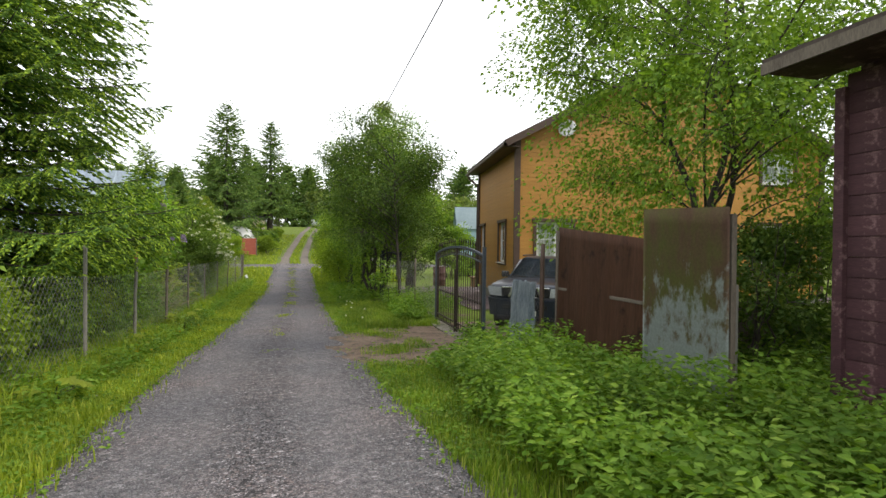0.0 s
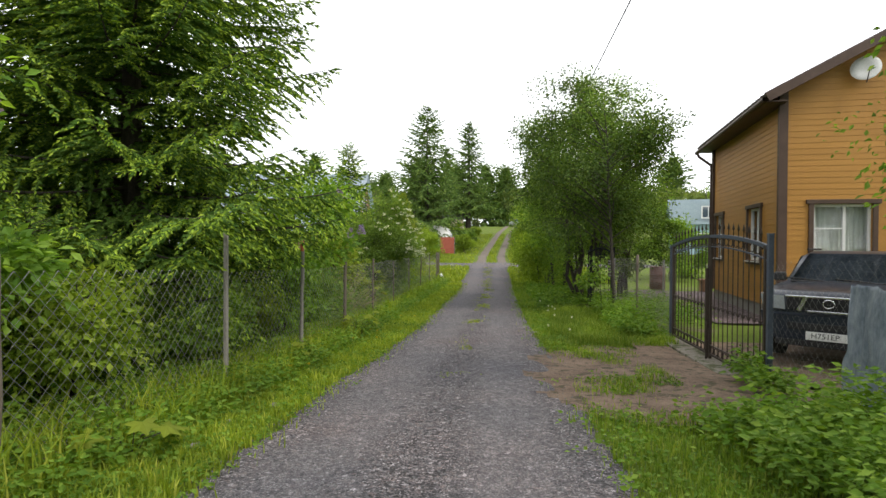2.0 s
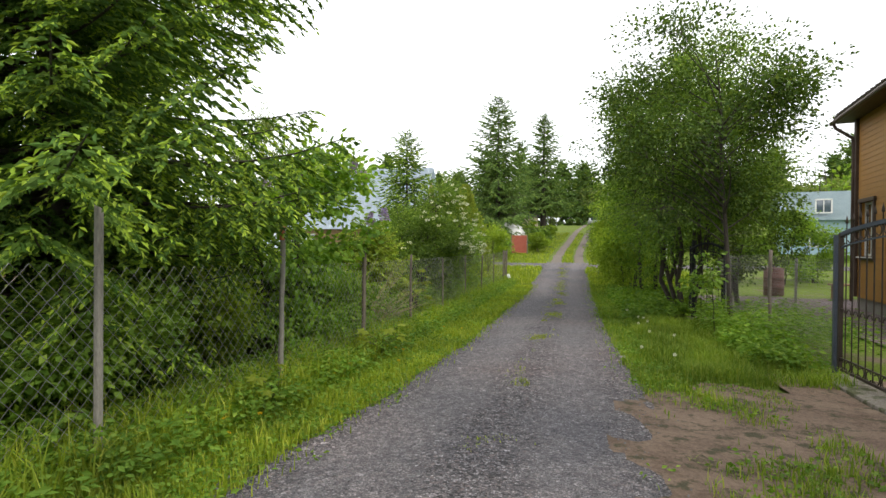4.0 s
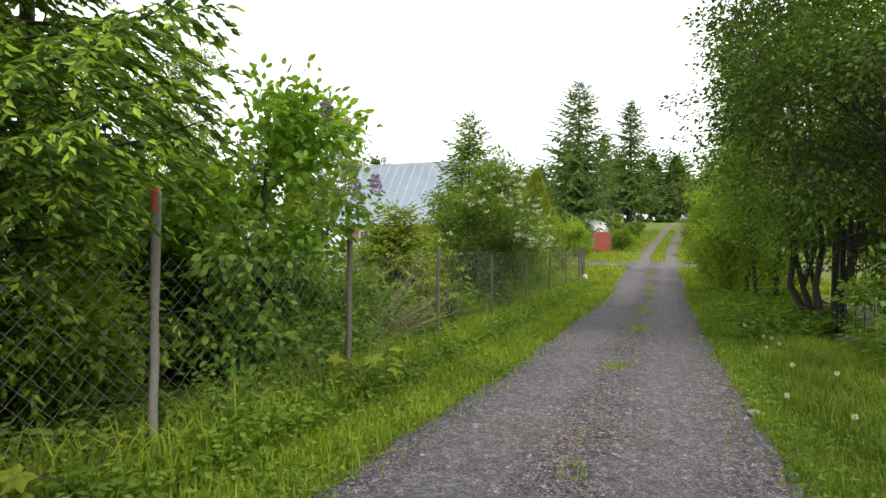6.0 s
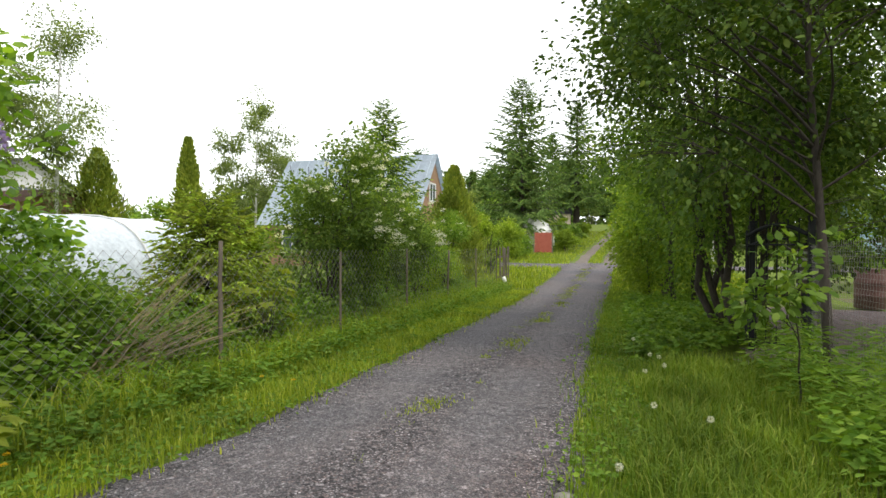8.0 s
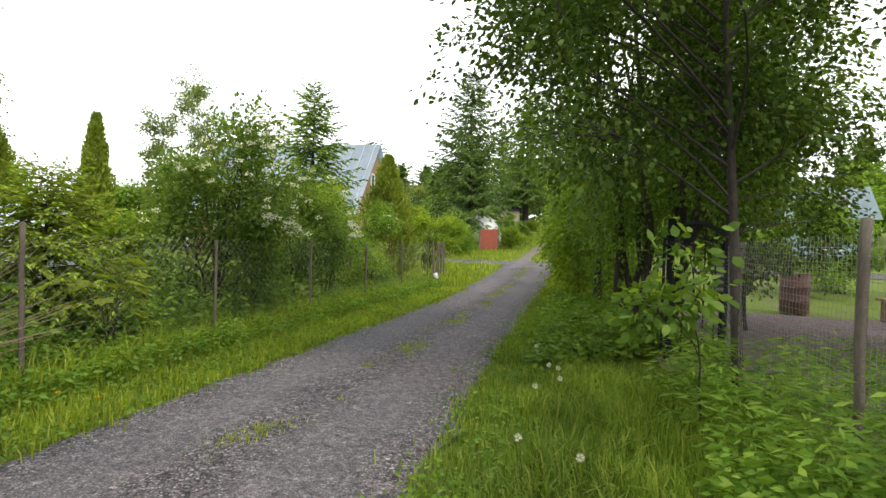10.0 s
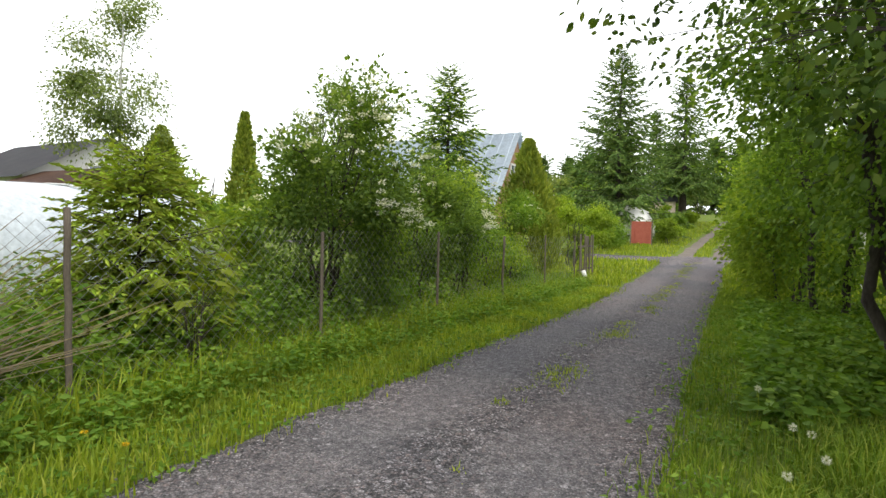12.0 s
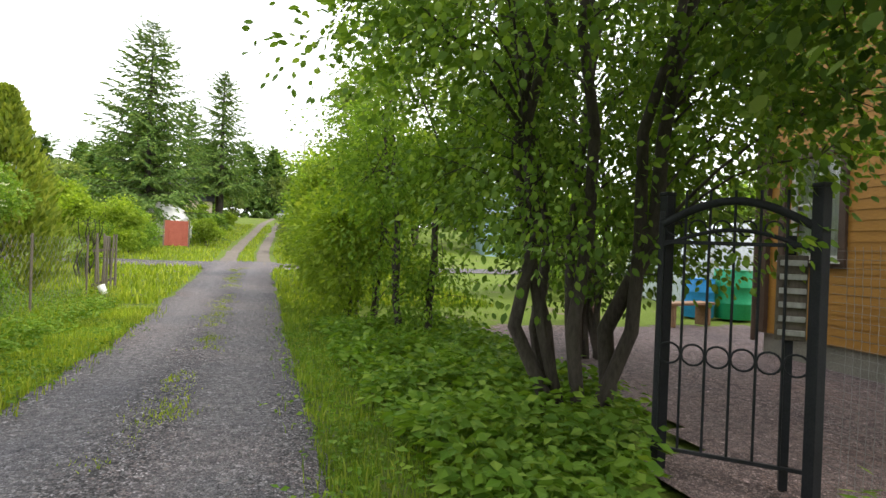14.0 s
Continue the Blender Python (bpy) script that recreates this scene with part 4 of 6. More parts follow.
def car_ring(y, w, z0, z1, shoulder=0.06, tuck=0.04):
    return [(-w + tuck, y, z0), (-w, y, z0 + 0.14), (-w, y, z1 - shoulder * 1.6), (-w + shoulder, y, z1 - shoulder * 0.3), (-w * 0.55, y, z1 + 0.015), (0, y, z1 + 0.025),
            (w * 0.55, y, z1 + 0.015), (w - shoulder, y, z1 - shoulder * 0.3), (w, y, z1 - shoulder * 1.6), (w, y, z0 + 0.14), (w - tuck, y, z0)]


car = empty("pickup_truck", pose(5.03, 11.88, float(land(4.95, 13)) + 0.03, 0, 0, -36.5), "dark blue pickup truck parked behind the iron gate", "car")
car.scale = (1.05, 1.05, 1.05)
W2 = 0.92
part("body", loft([car_ring(-0.02, W2 - 0.16, 0.5, 1.02), car_ring(0.06, W2 - 0.05, 0.44, 1.08), car_ring(0.3, W2, 0.42, 1.12), car_ring(0.8, W2, 0.4, 1.16), car_ring(1.25, W2, 0.4, 1.19), car_ring(1.45, W2, 0.4, 1.19),
                   car_ring(4.95, W2, 0.42, 1.2), car_ring(5.15, W2 - 0.04, 0.5, 1.17)]), M_PAINT, car, "", True)


def cabin_ring(y, w, z0, z1, in_):
    return [(-w, y, z0), (-w + in_ * 0.5, y, (z0 + z1) / 2), (-w + in_, y, z1 - 0.05), (-w + in_ + 0.1, y, z1), (w - in_ - 0.1, y, z1), (w - in_, y, z1 - 0.05), (w - in_ * 0.5, y, (z0 + z1) / 2), (w, y, z0)]


part("cabin", loft([cabin_ring(1.25, 0.83, 1.12, 1.17, 0.02), cabin_ring(2.05, 0.84, 1.12, 1.66, 0.17), cabin_ring(2.4, 0.84, 1.12, 1.71, 0.19), cabin_ring(3.5, 0.84, 1.12, 1.71, 0.19), cabin_ring(3.85, 0.84, 1.12, 1.16, 0.04)]), M_PAINT, car, "", True)
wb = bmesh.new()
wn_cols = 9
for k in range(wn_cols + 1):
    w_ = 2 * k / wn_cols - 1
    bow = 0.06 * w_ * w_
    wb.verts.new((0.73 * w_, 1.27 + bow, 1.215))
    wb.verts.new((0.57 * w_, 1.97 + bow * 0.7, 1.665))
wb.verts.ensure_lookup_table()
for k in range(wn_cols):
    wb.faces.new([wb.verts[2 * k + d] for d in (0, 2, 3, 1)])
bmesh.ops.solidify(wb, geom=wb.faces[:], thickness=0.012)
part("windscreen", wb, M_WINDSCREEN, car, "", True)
part("cowl", box_bm(0, 1.24, 1.205, 1.42, 0.09, 0.03, 0.01), M_PLASTIC, car, "black strip below the windscreen")
for w_ in (-0.25, 0.4):
    put("wiper", rod_mesh("wiper", [(w_, 1.22, 1.22), (w_ - 0.5, 1.3, 1.255)], 0.012, M_PLASTIC, 5), car)
part("roof_rail", box_bm(-0.6, 2.75, 1.735, 0.035, 1.3, 0.035, 0.01), M_PLASTIC, car)
part("roof_rail", box_bm(0.6, 2.75, 1.735, 0.035, 1.3, 0.035, 0.01), M_PLASTIC, car)
for sx in (-1, 1):
    sg = bmesh.new()
    sv = [sg.verts.new(c) for c in ((sx * 0.835, 1.75, 1.22), (sx * 0.835, 3.55, 1.22), (sx * 0.72, 3.4, 1.62), (sx * 0.72, 2.2, 1.62))]
    bmesh.ops.solidify(sg, geom=[sg.faces.new(sv if sx > 0 else sv[::-1])], thickness=0.012)
    part("side_window", sg, M_CARGLASS, car)
    hb = loft([[(sx * 0.54, -0.075, 0.84), (sx * 0.84, -0.02, 0.86), (sx * 0.9, 0.03, 1.05), (sx * 0.56, -0.06, 1.04)], [(sx * 0.56, 0.16, 0.85), (sx * 0.935, 0.3, 0.87), (sx * 0.935, 0.36, 1.06), (sx * 0.58, 0.16, 1.03)]])
    part("headlight", hb, M_LAMP, car, "clear headlamp")
    mb = bmesh.new()
    box(mb, sx * 0.94, 1.62, 1.26, 0.19, 0.1, 0.15, None, 0.03)
    box(mb, sx * 0.84, 1.64, 1.23, 0.12, 0.05, 0.04, None, 0.01)
    part("wing_mirror", mb, M_PLASTIC, car)
    for wy in (0.95, 4.1):
        wh = new("wheel")
        wh.parent = car
        wh.matrix_local = pose(sx * 0.83, wy, 0.37, 0, 90, 0)
        tb = Tubes()
        tb.add([(0, 0, -0.12), (0, 0, -0.1), (0, 0, 0), (0, 0, 0.1), (0, 0, 0.12)], [0.3, 0.36, 0.37, 0.36, 0.3], 24)
        put("tyre", tb.mesh("tyre", M_TYRE), wh)
        rm = bmesh.new()
        bmesh.ops.create_cone(rm, cap_ends=True, segments=20, radius1=0.24, radius2=0.24, depth=0.2)
        part("rim", rm, M_CHROME, wh)
    a = np.linspace(0, np.pi, 12)
    for wy in (0.95, 4.1):
        ab = bmesh.new()
        v1 = [ab.verts.new((sx * 0.935, wy + 0.45 * math.cos(t), 0.37 + 0.43 * math.sin(t))) for t in a]
        v2 = [ab.verts.new((sx * 0.935, wy + 0.37 * math.cos(t), 0.37 + 0.36 * math.sin(t))) for t in a]
        for i in range(11):
            ab.faces.new((v1[i], v1[i + 1], v2[i + 1], v2[i]))
        bmesh.ops.solidify(ab, geom=ab.faces[:], thickness=0.03)
        part("wheel_arch", ab, M_PLASTIC, car)
grb = bmesh.new()
box(grb, 0, -0.045, 0.94, 1.06, 0.06, 0.2, None, 0.02)
part("grille", grb, M_PLASTIC, car)
for k in range(5):
    part("grille_slat", box_bm(0, -0.078, 0.87 + 0.035 * k, 1.0, 0.01, 0.006), M_TYRE, car)
for cx, ang in ((-0.32, 24), (0.32, -24)):
    cb = bmesh.new()
    box(cb, 0, 0, 0, 0.06, 0.03, 0.25, pose(cx, -0.085, 0.945, 0, ang, 0), 0.008)
    part("grille_bar", cb, M_CHROME, car, "chrome bar")
for cz, w_ in ((0.835, 0.52), (1.045, 1.08)):
    part("grille_trim", box_bm(0, -0.085, cz, w_, 0.025, 0.03, 0.006), M_CHROME, car, "chrome strip")
put("emblem", rod_mesh("emblem", [(p[1] * 1.1, -0.1, 0.955 + p[2] * 0.9) for p in ring_pts(0.065)], 0.011, M_CHROME), car, "plain chrome ring")
bb = loft([[(-0.9, 0.3, 0.4), (0.9, 0.3, 0.4), (0.92, 0.3, 0.8), (-0.92, 0.3, 0.8)], [(-0.84, 0.02, 0.4), (0.84, 0.02, 0.4), (0.88, 0.0, 0.8), (-0.88, 0.0, 0.8)], [(-0.6, -0.12, 0.42), (0.6, -0.12, 0.42), (0.64, -0.14, 0.78), (-0.64, -0.14, 0.78)]])
part("bumper", bb, M_PAINT, car)
part("bumper_intake", box_bm(0, -0.13, 0.62, 1.0, 0.04, 0.1, 0.01), M_PLASTIC, car)
part("skid_plate", box_bm(0, -0.06, 0.37, 1.3, 0.12, 0.1, 0.02), M_PLASTIC, car)
part("number_plate", box_bm(0, -0.155, 0.49, 0.53, 0.015, 0.12, 0.003), M_PLATE, car, "white number plate with black characters")
tc = bpy.data.curves.new("plate_text", "FONT")
tc.body, tc.size, tc.align_x, tc.align_y, tc.extrude = "H751EP", 0.105, "CENTER", "CENTER", 0.001
to = new("plate_text", tc)
to.data.materials.append(M_PLASTIC)
to.parent = car
to.matrix_local = pose(-0.03, -0.1645, 0.49, 90, 0, 0)

# ---- roadside fence of the house: sheet panels, netting, tarpaulin ----
M_RUST = worn("rusty_brown_sheet", (0.075, 0.036, 0.022), (0.15, 0.075, 0.045), 3, 30, 0.75, 0.2, stretch=(1, 1, 0.15), bump=0.3, spots=(0.05, 0.028, 0.02), spot_at=0.6, spot_scale=2)
def peeling_material():
    """Rust and green moss over old paint; white paint remnants on the lower half."""
    m, n, l, b = base_mat("peeling_green_sheet", 0.75, 0.1, 0.3)
    a = noise_node(n, l, 2.2, 6, 0.65, (1, 1, 0.5))
    base = ramp_node(n, l, a.outputs["Fac"], [(0.36, (0.13, 0.14, 0.035)), (0.55, (0.15, 0.1, 0.055)), (0.68, (0.12, 0.06, 0.045))])
    co = n.new("ShaderNodeTexCoord")
    sp = n.new("ShaderNodeSeparateXYZ")
    l.new(co.outputs["Object"], sp.inputs[0])
    w = noise_node(n, l, 5.0, 8, 0.72, (1, 1, 0.6))
    ad = n.new("ShaderNodeMath")
    ad.operation = "MULTIPLY_ADD"
    ad.inputs[1].default_value, ad.inputs[2].default_value = -0.3, 0.39
    l.new(sp.outputs[2], ad.inputs[0])
    sm = n.new("ShaderNodeMath")
    l.new(w.outputs["Fac"], sm.inputs[0])
    l.new(ad.outputs[0], sm.inputs[1])
    k = ramp_node(n, l, sm.outputs[0], [(0.5, (0, 0, 0)), (0.6, (1, 1, 1))])
    f = noise_node(n, l, 40, 4, 0.7)
    col = mix_node(n, l, k.outputs[0], base.outputs[0], (0.33, 0.37, 0.35))
    col2 = mix_node(n, l, 0.5, col.outputs[0], ramp_node(n, l, f.outputs["Fac"], [(0.3, (0.6, 0.6, 0.6)), (0.7, (1.2, 1.2, 1.2))]).outputs[0], "MULTIPLY")
    l.new(col2.outputs[0], b.inputs["Base Color"])
    bump_node(n, l, b, w.outputs["Fac"], 0.4, 0.004)
    return m


M_PEEL = peeling_material()
M_TARP = worn("blue_grey_tarpaulin", (0.1, 0.14, 0.18), (0.36, 0.4, 0.43), 5, 26, 0.55, stretch=(1, 1.6, 0.5), bump=0.5)
M_RED_BOARD = worn("dark_red_boards", (0.048, 0.02, 0.025), (0.1, 0.046, 0.052), 2, 40, 0.8, stretch=(0.4, 0.4, 4), bump=0.4, spots=(0.22, 0.13, 0.13), spot_at=0.58, spot_scale=5, per=0.25)


def sheet_panel(name, label, y0, y1, top0, top1, mat, x=3.62, lean=0.0, rib=0.0):
    """An upright metal sheet with folded edges, bowed and uneven."""
    p = empty(name, pose(x, (y0 + y1) / 2, float(land(x, (y0 + y1) / 2))), label, "fence panel")
    g = float(land(x, (y0 + y1) / 2))
    bm = bmesh.new()
    n, k = 28, 14
    w = y1 - y0
    vs = [[bm.verts.new((0.02 * math.sin(3.1 * i / n * 2 + 1) * (j / k) + lean * j / k + rib * math.sin(i * 1.6), -w / 2 + w * i / n, -0.05 + (top0 - g + (top1 - top0) * i / n + 0.05) * j / k)) for j in range(k + 1)] for i in range(n + 1)]
    for i in range(n):
        for j in range(k):
            bm.faces.new((vs[i][j], vs[i + 1][j], vs[i + 1][j + 1], vs[i][j + 1]))
    bmesh.ops.solidify(bm, geom=bm.faces[:], thickness=0.006)
    part("sheet", bm, mat, p, "", True)
    for yy in (-w / 2 + 0.03, w / 2 - 0.03):
        h = (top0 if yy < 0 else top1) - g
        part("upright", box_bm(0.045, yy, h / 2 - 0.06, 0.05, 0.05, h, 0.004), M_DARK_POST, p)
    for zz in (0.3, 1.2):
        part("cross_rail", box_bm(0.05, 0, zz, 0.04, w - 0.12, 0.04, 0.004), M_DARK_POST, p)
    return p


sheet_panel("rusty_fence_panel", "rusty dark brown metal sheet fence panel", 5.2, 7.5, 1.56, 1.77, M_RUST, 3.62, 0.05, 0.006)
sheet_panel("peeling_fence_panel", "rusty metal sheet panel with peeling green and white paint", 3.9, 5.12, 1.83, 1.88, M_PEEL, 3.52, -0.03)


def round_post(name, label, x, y, h, r, mat, group="", top=None, lean=(0, 0), square=False):
    p = empty(name, pose(x, y, float(land(x, y)) - 0.05), label, "post", group)
    if square:
        bm = bmesh.new()
        box(bm, 0, 0, h / 2 - 0.05, 2 * r, 2 * r, h + 0.1, None, 0.012)
        for v in bm.verts:
            v.co.x += lean[0] * v.co.z / h
            v.co.y += lean[1] * v.co.z / h
        part("shaft", bm, mat, p)
    else:
        rg = np.random.default_rng(int(abs(x * 100 + y * 10)))
        t = np.linspace(0, 1, 8)
        pts = np.stack([lean[0] * t + rg.normal(0, 0.006, 8), lean[1] * t + rg.normal(0, 0.006, 8), -0.1 + (h + 0.1) * t], 1)
        pts = np.concatenate([pts, pts[-1:] + np.array([[0, 0, 0.008]])])
        put("shaft", rod_mesh("shaft", pts, [r * rg.uniform(0.92, 1.06) for _ in range(8)] + [0.002], mat, 10), p)
    if top:
        put("cap", rod_mesh("cap", [(lean[0], lean[1], h - 0.14), (lean[0], lean[1], h + 0.02), (lean[0], lean[1], h + 0.025)], [r * 1.08, r * 1.1, 0.002], top, 10), p, "faded red paint on the post's head")
    return p


M_REDPAINT = worn("faded_red_paint", (0.4, 0.09, 0.05), (0.55, 0.16, 0.09), 20, 60, 0.8)
round_post("fence_post", "brown steel tube post beside the tarpaulin", 3.5, 7.66, 1.98, 0.035, M_TRIM)
round_post("fence_post", "weathered grey wooden post beside the peeling panel", 3.76, 4.15, 1.42, 0.045, M_POST, square=True)
round_post("fence_post", "thin dark steel post in the yard fence", 3.3, 16.5, 1.75, 0.028, M_DARK_POST, "posts of the yard fence")
round_post("pole", "thin pale wooden pole stuck in the yard", 4.95, 20.2, 1.55, 0.03, M_POST)
tp = empty("tarpaulin", pose(3.47, 8.16, float(land(3.5, 8.2))), "crumpled blue-grey tarpaulin hung on the netting", "tarpaulin")
bm = bmesh.new()
n, k = 36, 26
def crumple(i, j):
    """A hanging sheet's fold at that place."""
    p = Vector((i * 0.16, j * 0.05, 3.7))
    return 0.07 * noise.noise(p) + 0.035 * noise.noise(p * 2.7) + 0.015 * noise.noise(p * 6.1)


for_grid = [[bm.verts.new((-0.05 - 0.05 * (1 - j / k) + crumple(i, j) * (1.2 - 0.7 * j / k), -0.47 + 0.98 * i / n + 0.04 * noise.noise(Vector((9, j * 0.2, 0))), 0.3 + (1.07 + 0.04 * noise.noise(Vector((i * 0.3, 0, 5)))) * j / k)) for j in range(k + 1)] for i in range(n + 1)]
for i in range(n):
    for j in range(k):
        bm.faces.new((for_grid[i][j], for_grid[i + 1][j], for_grid[i + 1][j + 1], for_grid[i][j + 1]))
bmesh.ops.solidify(bm, geom=bm.faces[:], thickness=0.004)
part("cloth", bm, M_TARP, tp, "", True)


def netting(parent, path, h, pitch, z_lift, wire=0.0016, square=False, sides=3):
    """Wire netting along a plan path: zigzag wires woven to diamonds, or a square grid."""
    path = np.asarray(path, float)
    seg = np.linalg.norm(np.diff(path, axis=0), axis=1)
    cum = np.concatenate([[0], np.cumsum(seg)])
    rg = np.random.default_rng(7)
    t = Tubes()
    nz = int(h / pitch)
    for i in range(int(cum[-1] / pitch)):
        zz = np.arange(nz + 1) * pitch
        s = i * pitch + (pitch * ((np.arange(nz + 1) + i) % 2) if not square else 0 * zz)
        s = np.clip(s, 0, cum[-1])
        x, y = np.interp(s, cum, path[:, 0]), np.interp(s, cum, path[:, 1])
        sagx = 0.03 * np.sin(s * 1.3) * np.sin(zz / h * 3.1) + 0.006 * (np.arange(nz + 1) % 2)
        g = land(x, y)
        t.add(np.stack([x + sagx, y, g + z_lift + zz * (1 + 0.02 * np.sin(s * 0.8))], 1), [wire] * (nz + 1), sides)
    if square:
        for zz in np.arange(0, h, pitch):
            s = np.linspace(0, cum[-1], 30)
            x, y = np.interp(s, cum, path[:, 0]), np.interp(s, cum, path[:, 1])
            t.add(np.stack([x, y, land(x, y) + z_lift + zz], 1), [wire] * 30, sides)
    return put("netting", t.mesh("netting", M_WIRE), parent)


nf = empty("netting_fence", pose(0, 0, 0), "wire netting fence beside the pickup", "fence")
netting(nf, [(3.5, 7.7), (3.5, 10.35)], 1.5, 0.06, 0.1, 0.0012)
nf2 = empty("netting_fence", pose(0, 0, 0), "welded wire fence along the gravel yard", "fence")
netting(nf2, [(3.5, 14.6), (3.3, 16.5), (3.15, 18.3), (3.4, 20.0)], 1.5, 0.05, 0.08, 0.0014, True)

# ---- red shed ----
shed = empty("shed", pose(4.42, 3.6, float(land(4.3, 3))), "dark red weathered board shed with a low roof", "shed")
part("core", box_bm(1.5, -2.5, 1.6, 2.9, 4.9, 3.3), M_RED_BOARD, shed)
for face, m, ln in (("w", pose(0, 0, 0, 0, 0, -90), 5.0), ("n", pose(3.0, 0.0, 0, 0, 0, 180), 3.0)):
    clad(shed, m @ pose(0, -0.012 + 0.0, 0), ln, 0.05, 3.18, 0.17, [], M_RED_BOARD)
part("corner_board", box_bm(-0.03, 0.03, 1.5, 0.09, 0.09, 3.0, 0.004), M_RED_BOARD, shed)
sr = bmesh.new()
box(sr, 0, 0, 0, 4.2, 5.7, 0.05, pose(1.5, -2.5, 3.7, 0, -12, 0))
part("roof", sr, M_ROOFING, shed, "dark roofing felt")
sr = bmesh.new()
box(sr, 0, 0, 0, 0.025, 5.7, 0.1, pose(-0.56, -2.5, 3.2))
part("fascia", sr, M_DARK_POST, shed, "grey weathered board")
part("soffit", box_bm(-0.27, -2.5, 3.16, 0.52, 5.6, 0.02), M_RED_BOARD, shed)

# ---- wicket gate ----
WG = empty("wicket_gate", pose(2.8, 20.75, float(land(2.8, 20.7)) + 0.06, 0, 0, -132.8), "black iron wicket gate with a row of rings, closed", "gate")
WW = 0.88
fb = bmesh.new()
for yy in (0.0, WW):
    box(fb, 0, yy, 0.9, 0.03, 0.03, 1.62, None, 0.003)
for zz in (0.1, 1.5):
    box(fb, 0, WW / 2, zz, 0.025, WW, 0.025, None, 0.003)
part("gate_frame", fb, M_IRON, WG)
arc = np.linspace(0, 1, 13)
put("arch", rod_mesh("arch", [(0, WW * u, 1.62 + 0.16 * math.sin(u * math.pi)) for u in arc], 0.03, M_IRON, 6), WG)
put("lower_arch", rod_mesh("lower_arch", [(0, WW * u, 1.47 + 0.12 * math.sin(u * math.pi)) for u in arc], 0.015, M_IRON, 6), WG)
ringm = rod_mesh("ring", ring_pts(0.07), 0.008, M_IRON, 6)
smallm = rod_mesh("scroll", ring_pts(0.05, 0.8), 0.007, M_IRON, 5)
for i in range(1, 6):
    put("rod", rod_mesh("rod", [(0, WW * i / 6, 0.1), (0, WW * i / 6, 1.85)], 0.009, M_IRON), WG)
    put("scroll", smallm, WG).matrix_local = pose(0, WW * (i - 0.5) / 6, 1.6)
for i in range(6):
    put("ring", ringm, WG).matrix_local = pose(0, WW * (i + 0.5) / 6, 0.75)
for px, py, hh in ((2.88, 20.8, 1.88), (3.45, 20.12, 1.92)):
    gp = empty("gate_post", pose(px, py, float(land(px, py))), "thick black steel post of the wicket gate", "post", "posts of the wicket gate")
    part("post", box_bm(0, 0, hh / 2 - 0.1, 0.075, 0.075, hh + 0.2, 0.006), M_IRON, gp)
    part("cap", box_bm(0, 0, hh + 0.015, 0.084, 0.084, 0.03, 0.008), M_IRON, gp)

# ---- left fence ----
LEFT_POSTS = ((0.4, 1.6, 0), (3.3, 1.6, 1), (6.28, 1.58, 1), (9.27, 1.95, 0), (11.75, 1.92, 2), (14.2, 1.78, 1), (16.65, 1.58, 1), (19.35, 1.45, 0), (22.1, 1.5, 0), (24.8, 1.45, 1), (27.5, 1.5, 0), (30.2, 1.5, 0))
for yy, hh, kind in LEFT_POSTS:
    if kind == 1:
        round_post("fence_post", "dark weathered wooden fence post", -3.2, yy, hh, 0.032 if yy < 15 else 0.024, M_DARK_POST, "posts of the netting fence", None, (0.02, -0.03))
    elif kind == 2:
        round_post("fence_post", "grey concrete fence post with a red-painted head", -3.2, yy, hh, 0.03, M_POST, "posts of the netting fence", M_REDPAINT)
    else:
        round_post("fence_post", "grey weathered fence post" if yy > 15 else "pale grey weathered fence post", -3.2, yy, hh, 0.025 if yy < 15 else 0.018, M_POST if yy < 15 else M_DARK_POST, "posts of the netting fence", None, (-0.02, 0.02), True)
lf = empty("chain_link_fence", pose(0, 0, 0), "grey diamond wire netting fence along the verge", "fence")
for (ya, ha, _), (yb, hb, _) in zip(LEFT_POSTS, LEFT_POSTS[1:]):
    netting(lf, [(-3.2, ya), (-3.2, yb)], 1.42, 0.062 if ya < 21 else 0.09, 0.05, 0.0027 if ya < 9 else 0.0021)
dg = empty("old_gate", pose(-3.35, 31.2, float(land(-3.3, 31.2)), 0, 0, 4), "dark weathered slat gate leaning in the fence", "gate")
rng = np.random.default_rng(21)
for i in range(9):
    sb = bmesh.new()
    box(sb, 0, 0, 0.72, 0.025, 0.12, 1.45 + 0.1 * (i % 2), pose(0.02 * (i % 2), 0.2 + 0.3 * i, 0, rng.uniform(-9, 9), rng.uniform(-3, 3), 0), 0.004)
    part("slat", sb, M_DARK_POST, dg)
for zz in (0.35, 1.1):
    part("rail", box_bm(-0.04, 1.35, zz, 0.03, 2.6, 0.06, 0.004), M_DARK_POST, dg)
wm = empty("marker_stump", pose(-3.0, 30.6, float(land(-3, 30.6))), "dark stump with a white painted top on the verge", "stump")
put("stump", rod_mesh("stump", [(0.1, 0, -0.05), (0.04, 0, 0.2), (-0.04, 0, 0.3), (-0.04, 0, 0.305)], [0.07, 0.06, 0.06, 0.003], M_DARK_POST, 10), wm)
put("painted_top", rod_mesh("painted_top", [(0.02, 0, 0.24), (-0.06, 0, 0.42), (-0.062, 0, 0.425)], [0.07, 0.072, 0.003], M_WHITE, 10), wm, "white painted top")

